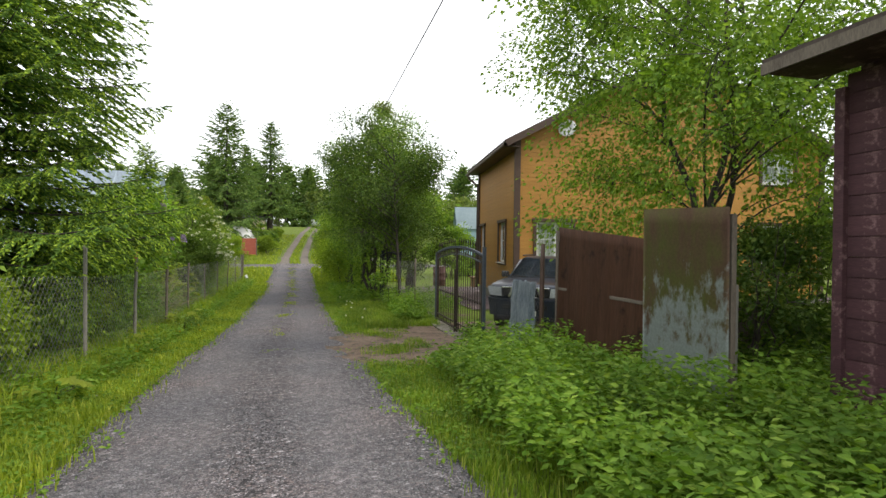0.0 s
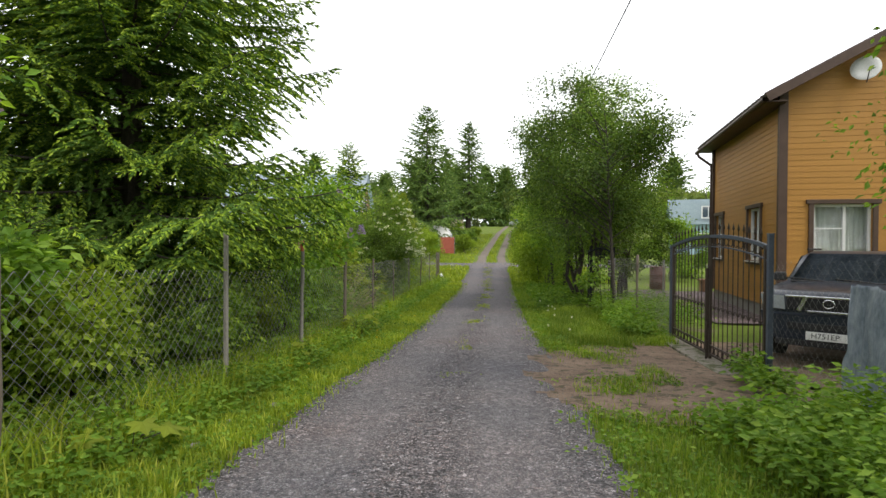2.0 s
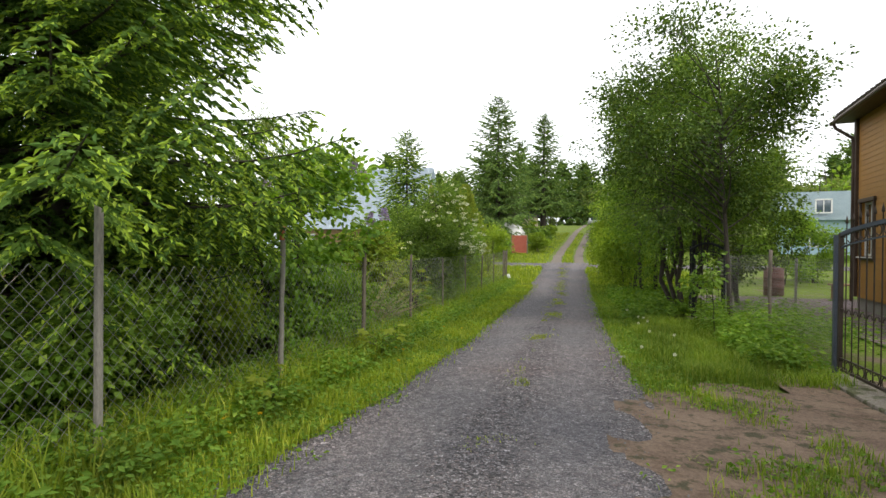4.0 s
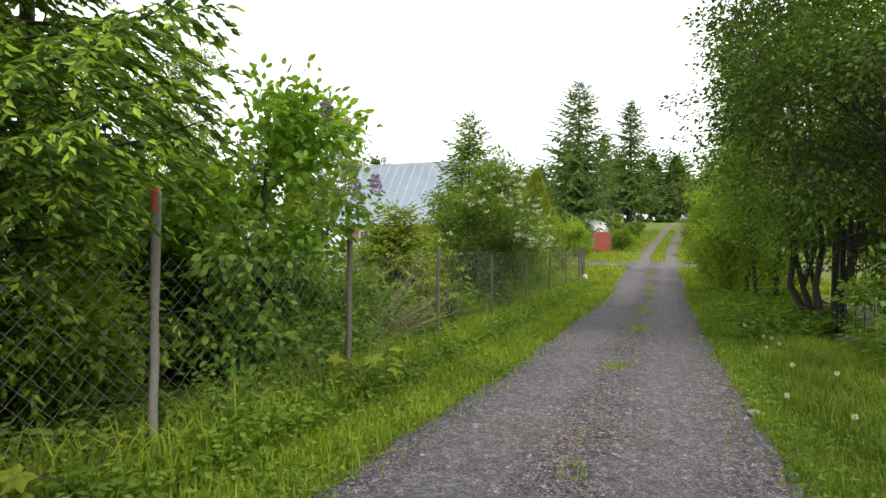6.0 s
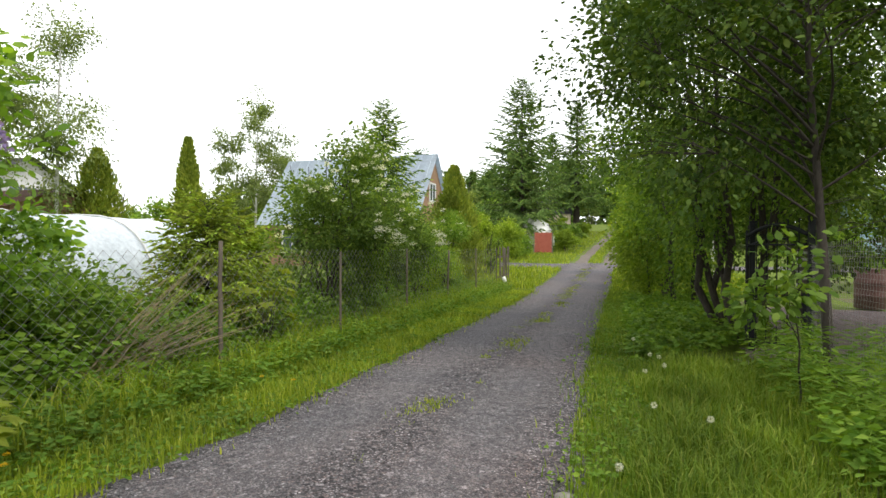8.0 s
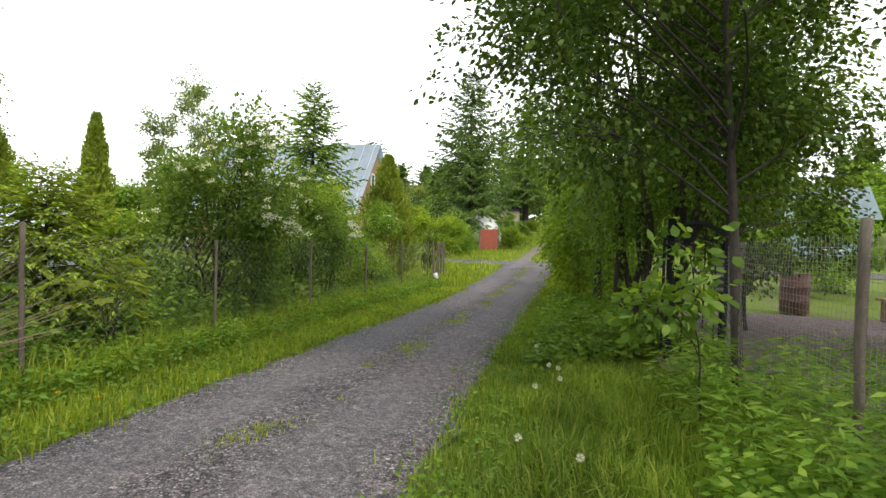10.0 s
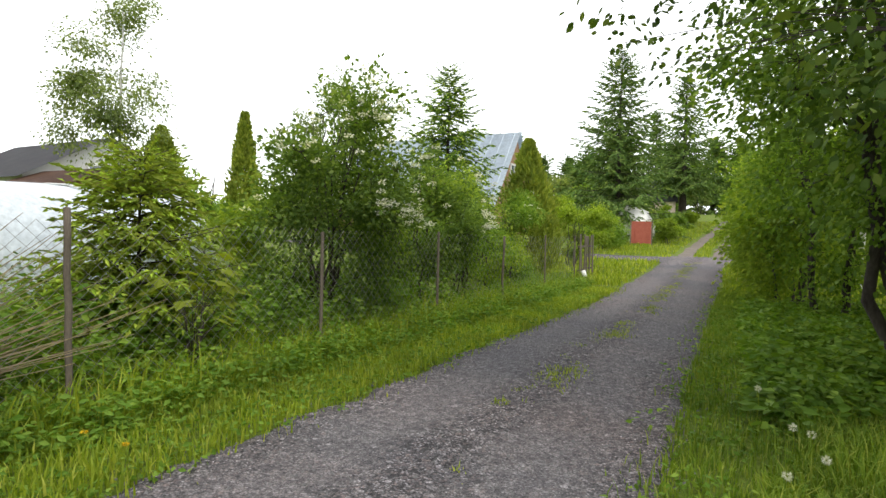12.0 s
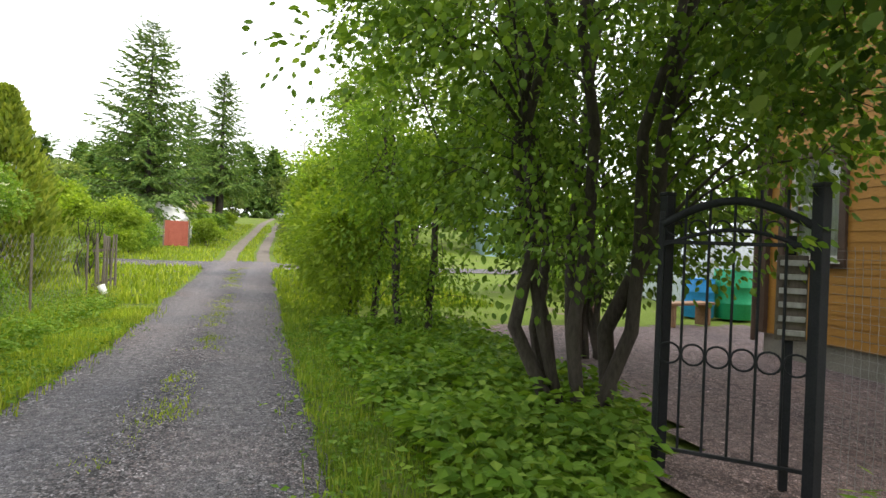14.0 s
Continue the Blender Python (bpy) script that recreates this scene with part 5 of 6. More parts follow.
# ---- left gardens ----
M_FILM = worn("white_greenhouse_film", (0.42, 0.48, 0.53), (0.56, 0.61, 0.65), 1.5, 12, 0.35, bump=0.15, spec=0.5)
M_ZINC = worn("pale_blue_grey_roof", (0.42, 0.5, 0.57), (0.54, 0.62, 0.69), 0.8, 8, 0.45, 0.15, spec=0.5)
M_GABLE = worn("brown_gable_boards", (0.2, 0.12, 0.07), (0.32, 0.2, 0.12), 2, 20, 0.8)
M_DARK_ROOF = worn("dark_roof", (0.045, 0.045, 0.05), (0.08, 0.08, 0.085), 1, 12, 0.7)


def tunnel(name, m, w, length, h, label):
    """A hooped greenhouse under film, along +y."""
    t = empty(name, m, label, "greenhouse")
    bm = bmesh.new()
    a = np.linspace(0, np.pi, 19)
    prof = [(w / 2 * math.copysign(abs(math.cos(v)) ** 0.72, math.cos(v)), h * math.sin(v) ** 0.72) for v in a]
    rows = [[bm.verts.new((x * (1 + 0.008 * (j % 2)), length * j / 8, z * (1 + 0.008 * (j % 2)))) for x, z in prof] for j in range(9)]
    for r0, r1 in zip(rows, rows[1:]):
        for i in range(18):
            bm.faces.new((r0[i], r0[i + 1], r1[i + 1], r1[i]))
    bm.faces.new(rows[0][::-1])
    bm.faces.new(rows[-1])
    bmesh.ops.recalc_face_normals(bm, faces=bm.faces[:])
    part("film", bm, M_FILM, t, "", True)
    for j in (0, 4, 8):
        put("hoop", rod_mesh("hoop", [(x * 1.015, length * j / 8, z * 1.015) for x, z in prof], 0.018, M_WHITE), t)
    return t


tunnel("greenhouse", pose(-8.4, 17.3, float(land(-8, 18)), 0, 0, 4), 3.6, 3.4, 2.0, "white film tunnel greenhouse in a garden")


def gable_house(name, m, w, d, eave, ridge, wall, roof, label, ov=0.4, windows=(), seams=0):
    """A house with its ridge along local x; windows: (side, x, z, w, h)."""
    h = empty(name, m, label, "house")
    bm = bmesh.new()
    v = [bm.verts.new(c) for c in ((0, 0, -1), (w, 0, -1), (w, 0, eave), (0, 0, eave), (0, d, -1), (w, d, -1), (w, d, eave), (0, d, eave), (0, d / 2, ridge), (w, d / 2, ridge))]
    for f in ((0, 1, 2, 3), (5, 4, 7, 6), (4, 0, 3, 8, 7), (1, 5, 6, 9, 2)):
        bm.faces.new([v[i] for i in f])
    part("wall", bm, wall, h)
    sl_ = (ridge - eave) / (d / 2)
    for s in (0, 1):
        rb = bmesh.new()
        y0, z0 = (-ov, eave - ov * sl_) if s == 0 else (d + ov, eave - ov * sl_)
        q = [rb.verts.new(c) for c in ((-ov, y0, z0 + 0.06), (w + ov, y0, z0 + 0.06), (w + ov, d / 2, ridge + 0.06), (-ov, d / 2, ridge + 0.06))]
        f = rb.faces.new(q if s == 0 else q[::-1])
        bmesh.ops.solidify(rb, geom=[f], thickness=0.08)
        rf = part("roof", rb, roof, h)
        for i in range(seams):
            x = -ov + (w + 2 * ov) * (i + 0.5) / seams
            put("seam", rod_mesh("seam", [(x, y0, z0 + 0.075), (x, d / 2, ridge + 0.075)], 0.022, roof, 4), rf)
    for side, x, z, ww, hh in windows:
        wn_ = new("window")
        wn_.parent = h
        wn_.matrix_local = pose(x, -0.02, z) if side == "front" else pose(w + 0.02, x, z, 0, 0, 90)
        fb_ = bmesh.new()
        for bx, bz, sx_, sz_ in ((0, hh / 2, 0.1, hh), (ww, hh / 2, 0.1, hh), (ww / 2, hh / 2, 0.06, hh), (ww / 2, 0, ww + 0.1, 0.1), (ww / 2, hh, ww + 0.1, 0.1)):
            box(fb_, bx, 0, bz, sx_, 0.08, sz_)
        part("frame", fb_, M_WHITE, wn_)
        part("pane", box_bm(ww / 2, 0.005, hh / 2, ww - 0.1, 0.02, hh - 0.1), M_CARGLASS, wn_)
    return h


gable_house("cottage", pose(-20.6, 40.3, 0.0), 10.2, 6.4, 2.4, 6.5, M_GABLE, M_ZINC, "cottage with a pale blue-grey seamed metal roof", 0.3, (("front", 1.5, 0.4, 1.4, 1.3), ("side", 2.5, 3.6, 1.0, 1.1)), 16)
gable_house("cottage", pose(-34, 26.0, 0.2), 8.5, 7.0, 2.6, 4.6, M_WHITE, M_DARK_ROOF, "white cottage with a dark tiled roof", 0.4, (("side", 2.6, 2.2, 1.3, 1.1),))
gable_house("garden_shed", pose(-25.2, 25.0, 0.0), 5.5, 3.5, 2.2, 2.9, M_GABLE, M_RUST, "brown garden shed with a rusty low roof", 0.3)
gable_house("cottage", pose(16.6, 58, 0.4, 0, 0, -12), 5.0, 7.0, 3.2, 5.6, worn("blue_boards", (0.25, 0.38, 0.45), (0.33, 0.46, 0.52), 2, 20, 0.7), worn("grey_blue_roof", (0.25, 0.33, 0.35), (0.32, 0.4, 0.42), 2, 20, 0.6), "pale blue cottage with white windows", 0.4, (("front", 2.0, 0.8, 1.2, 1.3), ("front", 2.4, 3.6, 1.1, 1.1)))
M_REDGATE = worn("red_painted_iron", (0.26, 0.06, 0.04), (0.36, 0.1, 0.065), 3, 30, 0.6)
rbx = empty("metal_gate", pose(-5.2, 54.5, float(land(-5, 54.5)), 0, 0, 8), "closed red sheet-metal garden gate", "gate")
part("sheet", box_bm(0, 0, 0.85, 1.3, 0.04, 1.55, 0.01), M_REDGATE, rbx)
for xx in (-0.7, 0.7):
    part("post", box_bm(xx, 0, 0.8, 0.08, 0.08, 1.8, 0.008), M_DARK_POST, rbx)
for xx in (-0.4, 0.4):
    part("rib", box_bm(xx, -0.03, 0.85, 0.05, 0.03, 1.5, 0.005), M_REDGATE, rbx)
wc = empty("covered_heap", pose(-6.6, 59, float(land(-6.6, 59))), "heap under a crumpled white sheet", "heap")
bm = bmesh.new()
bmesh.ops.create_icosphere(bm, subdivisions=3, radius=1.0)
for v in bm.verts:
    f = 1 + 0.16 * noise.noise(v.co * 2.5)
    v.co = Vector((v.co.x * 1.7 * f, v.co.y * 1.2 * f, max(0.0, v.co.z * 1.7 * f + 0.9)))
part("sheet", bm, M_WHITE, wc, "", True)
gable_house("hut", pose(-7.7, 74, float(land(-7, 74)) + 1.1, 0, 0, 5), 2.6, 2.5, 1.5, 2.2, worn("pinkish_boards", (0.5, 0.4, 0.32), (0.6, 0.5, 0.42), 2, 20, 0.8), M_DARK_ROOF, "small pinkish plank hut on the hillside", 0.2)
gable_house("hut", pose(-10.2, 77, float(land(-7, 77)) + 1.0, 0, 0, 5), 3.2, 3.0, 2.8, 4.0, M_RED_BOARD, M_DARK_ROOF, "dark red wooden hut under the spruces", 0.3)
fc = empty("car", pose(3.0, 112, float(land(3, 112)), 0, 0, 30), "silver car parked far up the hill", "car")
M_SILVER = worn("silver_paint", (0.45, 0.46, 0.48), (0.55, 0.56, 0.58), 2, 30, 0.3, 0.4)
part("body", box_bm(0, 0, 0.6, 1.8, 4.2, 0.7, 0.15), M_SILVER, fc)
part("cabin", box_bm(0, 0.2, 1.15, 1.5, 2.2, 0.6, 0.18), M_CARGLASS, fc)
for sx in (-0.85, 0.85):
    for sy in (-1.35, 1.35):
        tb = Tubes()
        tb.add([(sx - 0.1, sy, 0.31), (sx + 0.1, sy, 0.31)], [0.31, 0.31], 14)
        put("wheel", tb.mesh("wheel", M_TYRE), fc)
M_POLE = worn("grey_pole", (0.3, 0.29, 0.27), (0.42, 0.41, 0.39), 3, 30, 0.9, stretch=(1, 1, 0.2))
for px, py, hh in ((3.6, 40.5, 8.6), (2.6, 62, 8.0)):
    pl = empty("utility_pole", pose(px, py, float(land(px, py))), "weathered grey wooden utility pole", "pole", "utility poles")
    put("shaft", rod_mesh("shaft", [(0, 0, -0.3), (0, 0, hh / 2), (0, 0, hh), (0, 0, hh + 0.02)], [0.13, 0.11, 0.09, 0.01], M_POLE, 10), pl)
    part("crossarm", box_bm(0, 0, hh - 0.3, 0.9, 0.08, 0.1, 0.01), M_POLE, pl)
cbl = Tubes()
u = np.linspace(0, 1, 40)
cbl.add(np.stack([3.5 + 0.1 * u, -34 + 74.5 * u, 9.0 - 1.05 * u - 4 * 0.5 * u * (1 - u) + 0.35 * np.sin(u * 3.14)], 1), [0.02] * 40, 5)
tagged(put("power_cable", cbl.mesh("power_cable", M_PLASTIC)), "black overhead power cable above the verge", "cable")
mp = round_post("marker_post", "white painted post beside the far lane", 2.0, 50.5, 1.5, 0.09, M_WHITE)

# ---- yard things ----
M_BARREL = worn("rusty_barrel", (0.13, 0.07, 0.06), (0.22, 0.13, 0.12), 3, 30, 0.7, 0.3)
M_BLUE = worn("blue_plastic", (0.02, 0.2, 0.5), (0.03, 0.27, 0.6), 3, 30, 0.4)
M_GREENP = worn("green_plastic", (0.02, 0.3, 0.14), (0.03, 0.38, 0.2), 3, 30, 0.4)


def barrel(x, y, r, h, mat, label):
    b_ = empty("barrel", pose(x, y, float(land(x, y))), label, "barrel")
    prof = [(0, r * 0.97), (0.02, r), (0.3, r), (0.32, r * 1.03), (0.34, r), (0.64, r), (0.66, r * 1.03), (0.68, r), (0.98, r), (1.0, r * 0.97), (1.002, 0.01)]
    put("drum", rod_mesh("drum", [(0, 0, h * a) for a, _ in prof], [q for _, q in prof], mat, 20), b_)
    put("rim", rod_mesh("rim", [(p[1], p[2], h) for p in ring_pts(r)], 0.015, mat, 5), b_)


barrel(7.0, 28.4, 0.33, 1.0, M_BARREL, "rusty brown steel barrel on the gravel")
barrel(11.0, 29.2, 0.4, 1.0, M_BLUE, "blue plastic water barrel beside the greenhouse")
barrel(11.9, 28.9, 0.5, 1.25, M_GREENP, "green plastic water barrel beside the greenhouse")
tunnel("greenhouse", pose(14.2, 29.8, float(land(14, 30)), 0, 0, -15), 4.0, 6.0, 2.7, "white arched greenhouse behind the yard")
bn = empty("bench", pose(9.2, 27.6, float(land(9, 27.6)), 0, 0, 12), "rough brown wooden garden bench", "bench")
part("seat", box_bm(0, 0, 0.5, 1.5, 0.4, 0.06, 0.01), M_GABLE, bn)
for xx in (-0.6, 0.6):
    part("leg", box_bm(xx, 0, 0.235, 0.1, 0.34, 0.47, 0.01), M_GABLE, bn)
lv = empty("letter_boxes", pose(3.40, 20.26, float(land(3.40, 20.26)), 0, 0, -40), "grey slatted metal panel on a black post", "panel")
part("post", box_bm(0, 0.05, 0.81, 0.05, 0.05, 1.63, 0.005), M_IRON, lv)
part("backing", box_bm(0, 0, 1.23, 0.17, 0.03, 0.54, 0.005), M_DARK_POST, lv)
for i in range(6):
    part("slat", box_bm(0, -0.03, 1.01 + 0.088 * i, 0.145, 0.03, 0.036, 0.004), M_POLE, lv)

# ---- trees and bushes ----
conifer("spruce_tree", (-8.9, 14.2), 9, 10.5, 2.6, 0.3, "dark spruce behind the lilacs", [M_NEEDLE, M_SHOOT], 0.5, 8, 1.5, 0.4, trunk_r=0.18)
conifer("spruce_tree", (-8.6, 7.4), 8, 11.0, 3.2, 0.3, "large dark spruce behind another spruce", [M_NEEDLE, M_SHOOT], 0.46, 9, 1.25, 0.4, trunk_r=0.2)
conifer("spruce_tree", (-5.7, 11.0), 3, 12.0, 3.7, 0.25, "large spruce with pale green new shoots over the fence", [M_NEEDLE, M_SHOOT], 0.37, 12, 1.0, 0.38, trunk_r=0.2, power=0.52, shoots=0.72, back=1.25)
conifer("spruce_tree", (-8.1, 31.3), 4, 7.3, 2.2, 0.2, "slender young spruce rising behind the hedge", [M_NEEDLE, M_SHOOT], 0.26, 9, 1.6, 0.2, shoots=0.8, power=0.85, jag=0.4)
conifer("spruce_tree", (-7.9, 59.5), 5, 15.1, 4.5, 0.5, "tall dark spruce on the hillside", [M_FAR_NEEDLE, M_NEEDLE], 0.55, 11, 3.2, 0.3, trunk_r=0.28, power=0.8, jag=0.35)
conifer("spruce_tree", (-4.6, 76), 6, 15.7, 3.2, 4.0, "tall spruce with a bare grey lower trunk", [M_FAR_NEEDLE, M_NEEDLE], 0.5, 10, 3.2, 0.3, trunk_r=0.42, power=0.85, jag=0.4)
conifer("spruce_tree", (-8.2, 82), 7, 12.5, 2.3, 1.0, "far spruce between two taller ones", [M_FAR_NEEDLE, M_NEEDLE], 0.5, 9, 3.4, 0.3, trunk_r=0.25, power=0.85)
conifer("spruce_sapling", (-4.7, 18.1), 14, 2.25, 1.25, 0.1, "bushy yellow-green young spruce behind the netting", [M_THUJA, M_SHOOT], 0.14, 8, 1.0, 0.2, trunk_r=0.04, shoots=0.7, power=0.7)
for i, (x_, y_, h_, r_) in enumerate(((-6.1, 7.0, 2.6, 1.2), (-4.9, 8.3, 2.0, 1.0))):
    conifer("spruce_sapling", (x_, y_), 80 + i, h_, r_, 0.1, "low green spruce bough thicket behind the netting", [M_NEEDLE, M_SHOOT], 0.2, 8, 1.0, 0.25, trunk_r=0.04)
bloom = (M_LILAC_BLOOM, 6, 0.09, 90, True)
broadleaf("lilac_bush", (-4.1, 6.1), 11, 3.0, 1.05, 0.3, 0.11, 130, 45, M_LILAC, "lilac bush with a few purple blossoms", "bush", 6, 0.03, 0.2, flowers=bloom, fill=0.3)
broadleaf("lilac_bush", (-5.6, 15.2), 112, 2.7, 1.1, 0.3, 0.11, 140, 38, M_LILAC, "lilac bush in purple bloom by the fence", "bush", 7, 0.032, 0.2, flowers=bloom, fill=0.3, oval=True)
broadleaf("lilac_bush", (-4.55, 13.9), 12, 3.5, 1.35, 0.5, 0.11, 200, 40, M_LILAC, "lilac bush in purple bloom by the fence", "bush", 7, 0.032, 0.2, flowers=bloom, fill=0.3, oval=True)
whites = (M_WHITE_BLOOM, 80, 0.06, 22, False)
broadleaf("hawthorn_bush", (-4.4, 23.2), 113, 3.1, 1.35, 0.3, 0.08, 240, 55, M_LEAF_HAW, "hawthorn bush dotted with white blossom", "bush", 7, 0.028, 0.2, flowers=whites, fill=0.25)
broadleaf("hawthorn_bush", (-4.3, 20.5), 13, 3.7, 1.45, 0.3, 0.08, 320, 55, M_LEAF_HAW, "hawthorn bush dotted with white blossom", "bush", 9, 0.028, 0.2, flowers=whites, fill=0.25)
broadleaf("alder_tree", (2.9, 21.9), 15, 7.4, 2.4, 1.3, 0.076, 760, 62, M_ALDER, "dense many-stemmed alder beside the lane", "tree", 8, 0.075, 0.27, fill=0.3, lean=0.5, oval=True)
broadleaf("alder_tree", (4.6, 24.2), 115, 6.3, 1.9, 0.8, 0.105, 240, 60, M_LEAF_DARK, "green alder behind the fence", "tree", 4, 0.07, 0.28, fill=0.25)
broadleaf("alder_tree", (2.3, 25.6), 116, 6.0, 1.6, 0.5, 0.085, 280, 70, M_LEAF, "leafy alder beside the lane", "tree", 3, 0.075, 0.26, fill=0.25)
# Shade under the crowns is put into this tree's darker leaf colour.
broadleaf("alder_tree", (3.19, 18.4), 118, 6.3, 2.3, 2.2, 0.074, 560, 56, M_LEAF_DARK, "slim alder leaning over the verge, its leaf colour darkened for shade", "tree", 1, 0.06, 0.25, fill=0.25, shift=(-0.75, 0.1), oval=True, limbs=[(x_ - 3.19, y_ - 18.4, z_ + 0.64) for x_, y_, z_ in ((0.45, 17.6, 1.85), (0.6, 17.75, 1.76), (0.75, 17.6, 1.7), (0.9, 17.6, 1.75), (1.1, 17.8, 1.9), (1.0, 17.5, 2.1), (0.85, 17.8, 1.95), (1.25, 17.7, 1.7), (1.3, 17.5, 2.0), (1.2, 18.0, 2.2), (1.5, 17.8, 2.1), (3.69, 18.70, 1.08), (3.89, 18.54, 0.94), (4.14, 18.71, 1.19), (3.87, 18.85, 1.36), (3.62, 18.89, 0.80), (4.22, 18.72, 0.81), (4.01, 18.68, 1.42), (3.76, 19.03, 1.45))])
broadleaf("bird_cherry_tree", (2.65, 17.5), 117, 1.68, 0.46, 0.9, 0.09, 26, 16, M_LEAF, "young bird cherry with bright fresh leaves", "tree", 1, 0.014, 0.14, fill=0.3, oval=True, shift=(-0.45, -0.68))
broadleaf("birch_tree", (6.4, 7.4), 16, 9.2, 3.5, 1.6, 0.085, 900, 88, M_LEAF, "spreading birch in front of the ochre house", "tree", 3, 0.075, 0.3, 0.5, fill=0.25, lean=0.25, limbs=[(-2.15 + 0.34 * i + 0.1 * (i % 2), 1.9 - 0.28 * i, 3.45 + 0.22 * ((i * 5) % 3 - 1) + 0.05 * i) for i in range(7)] + [(-1.6 + 0.3 * i, 1.2 - 0.2 * i, 3.05 + 0.15 * (i % 2)) for i in range(5)])
broadleaf("birch_tree", (-19.4, 26.4), 17, 10.2, 1.8, 3.0, 0.13, 260, 44, M_LEAF_BIRCH, "tall thin birch with hanging twigs", "tree", 1, 0.12, 0.38, 0.9, bark=M_BIRCH, fill=0.3)
broadleaf("birch_tree", (-26, 46.5), 18, 12.3, 3.6, 2.0, 0.2, 260, 50, M_LEAF_BIRCH, "pale green birch behind the gardens", "tree", 1, 0.1, 0.28, 0.8, bark=M_BIRCH, fill=0.3)
broadleaf("birch_tree", (4.2, 35), 19, 10.5, 2.2, 2.0, 0.15, 260, 60, M_LEAF_BIRCH, "tall pale birch behind the hedge", "tree", 1, 0.12, 0.3, 0.8, bark=M_BIRCH, fill=0.3)
rng = np.random.default_rng(5)
for i, (x_, y_, h_, r_, m_) in enumerate(((1.9, 27.6, 3.9, 1.35, M_LEAF_LIGHT), (2.0, 29.8, 3.8, 1.4, M_LEAF_LIGHT), (2.1, 32.2, 4.2, 1.5, M_LEAF), (2.3, 34.8, 4.0, 1.5, M_LEAF_LIGHT), (2.6, 37.5, 3.4, 1.5, M_LEAF), (1.9, 52.5, 2.2, 1.3, M_LEAF_BIRCH), (3.6, 47, 3.4, 1.7, M_LEAF), (5.5, 49, 4.5, 2.0, M_LEAF))):
    broadleaf("hedge_bush", (x_, y_), 30 + i, h_, r_, 0.1, 0.11, 220, 60, m_, "leafy green bush in the roadside hedge", "bush", 5, 0.035, 0.25, fill=0.25, group="roadside hedge")
for i, (x_, y_, h_, r_, m_) in enumerate(((-4.2, 25.0, 2.2, 1.0, M_LEAF), (-4.6, 27.2, 2.6, 1.1, M_LEAF_LIGHT), (-4.7, 29.3, 2.7, 1.1, M_LEAF), (-6.6, 29.0, 3.4, 1.4, M_LEAF_LIGHT), (-5.2, 37, 2.8, 1.5, M_LEAF_LIGHT), (-6.4, 25.5, 2.1, 1.2, M_LEAF_LIGHT), (-6.5, 20.5, 1.7, 1.2, M_LEAF_LIGHT), (-5.2, 15.5, 1.4, 1.1, M_LEAF), (-6.8, 16.0, 1.2, 1.2, M_LEAF_LIGHT), (-7.5, 13.5, 2.0, 1.4, M_LEAF), (-5.6, 13.8, 1.5, 1.0, M_LEAF_DARK), (-4.3, 8.0, 1.7, 0.9, M_LEAF_LIGHT), (-4.2, 9.9, 1.4, 0.85, M_LEAF), (-4.3, 11.5, 1.4, 0.8, M_LEAF_LIGHT), (-4.2, 4.0, 1.6, 0.9, M_LEAF), (-5.6, 4.6, 2.4, 1.4, M_LEAF), (-4.4, 2.0, 1.8, 1.0, M_LEAF_LIGHT), (-6.8, 49.5, 2.6, 1.6, M_LEAF), (-7.2, 45.6, 2.6, 1.9, M_LEAF_LIGHT), (-3.7, 56.5, 1.9, 1.0, M_LEAF_LIGHT), (-4.2, 61, 2.2, 1.2, M_LEAF), (-5.6, 66, 2.6, 1.5, M_LEAF_LIGHT), (3.2, 58, 2.4, 1.4, M_LEAF), (3.4, 63, 3.0, 1.6, M_LEAF_LIGHT), (3.8, 69, 3.4, 1.7, M_LEAF), (-3.6, 72, 1.6, 1.0, M_LEAF_LIGHT))):
    broadleaf("garden_bush", (x_, y_), 50 + i, h_, r_, 0.05, 0.085 if y_ < 30 else 0.12, 130, 55, m_, "leafy green bush behind the garden fence", "bush", 5, 0.025, 0.2, fill=0.2, group="bushes behind the fence", flowers=(M_WHITE_BLOOM, 14, 0.05, 12, False) if i in (2, 3) else None)
for i, (x_, y_, h_, r_) in enumerate(((5.0, 5.2, 1.7, 0.75), (6.0, 5.9, 2.3, 0.9), (7.2, 6.4, 2.4, 1.0))):
    broadleaf("yard_shrub", (x_, y_), 90 + i, h_, r_, 0.05, 0.08, 130, 46, M_LEAF_DARK, "dark tangled shrub between the panel and the shed", "bush", 7, 0.022, 0.2, fill=0.2, group="shrubs beside the shed")
dr = empty("board_fence", pose(4.7, 5.55, float(land(4.7, 5.5)), 0, 0, -72), "dark weathered boards of a low fence among shrubs", "fence")
for k in range(9):
    part("board", box_bm(0, 0.12 + 0.2 * k, 0.55, 0.025, 0.15, 1.1 + 0.06 * (k % 3), 0.004), M_DARK_POST, dr)
for zz in (0.3, 1.42):
    part("rail", box_bm(0.04, 0.95, zz, 0.05, 1.95, 0.08, 0.005), M_DARK_POST, dr)
part("rail_post", box_bm(0.04, 0.02, 0.7, 0.08, 0.08, 1.5, 0.006), M_DARK_POST, dr)
for i, (x_, y_, h_, r_) in enumerate(((9.0, 34.0, 3.4, 1.5), (11.0, 35.5, 2.7, 1.4))):
    broadleaf("garden_bush", (x_, y_), 95 + i, h_, r_, 0.05, 0.13, 120, 50, M_LEAF, "leafy green bush behind the gravel yard", "bush", 5, 0.03, 0.25, fill=0.2, group="bushes behind the yard")
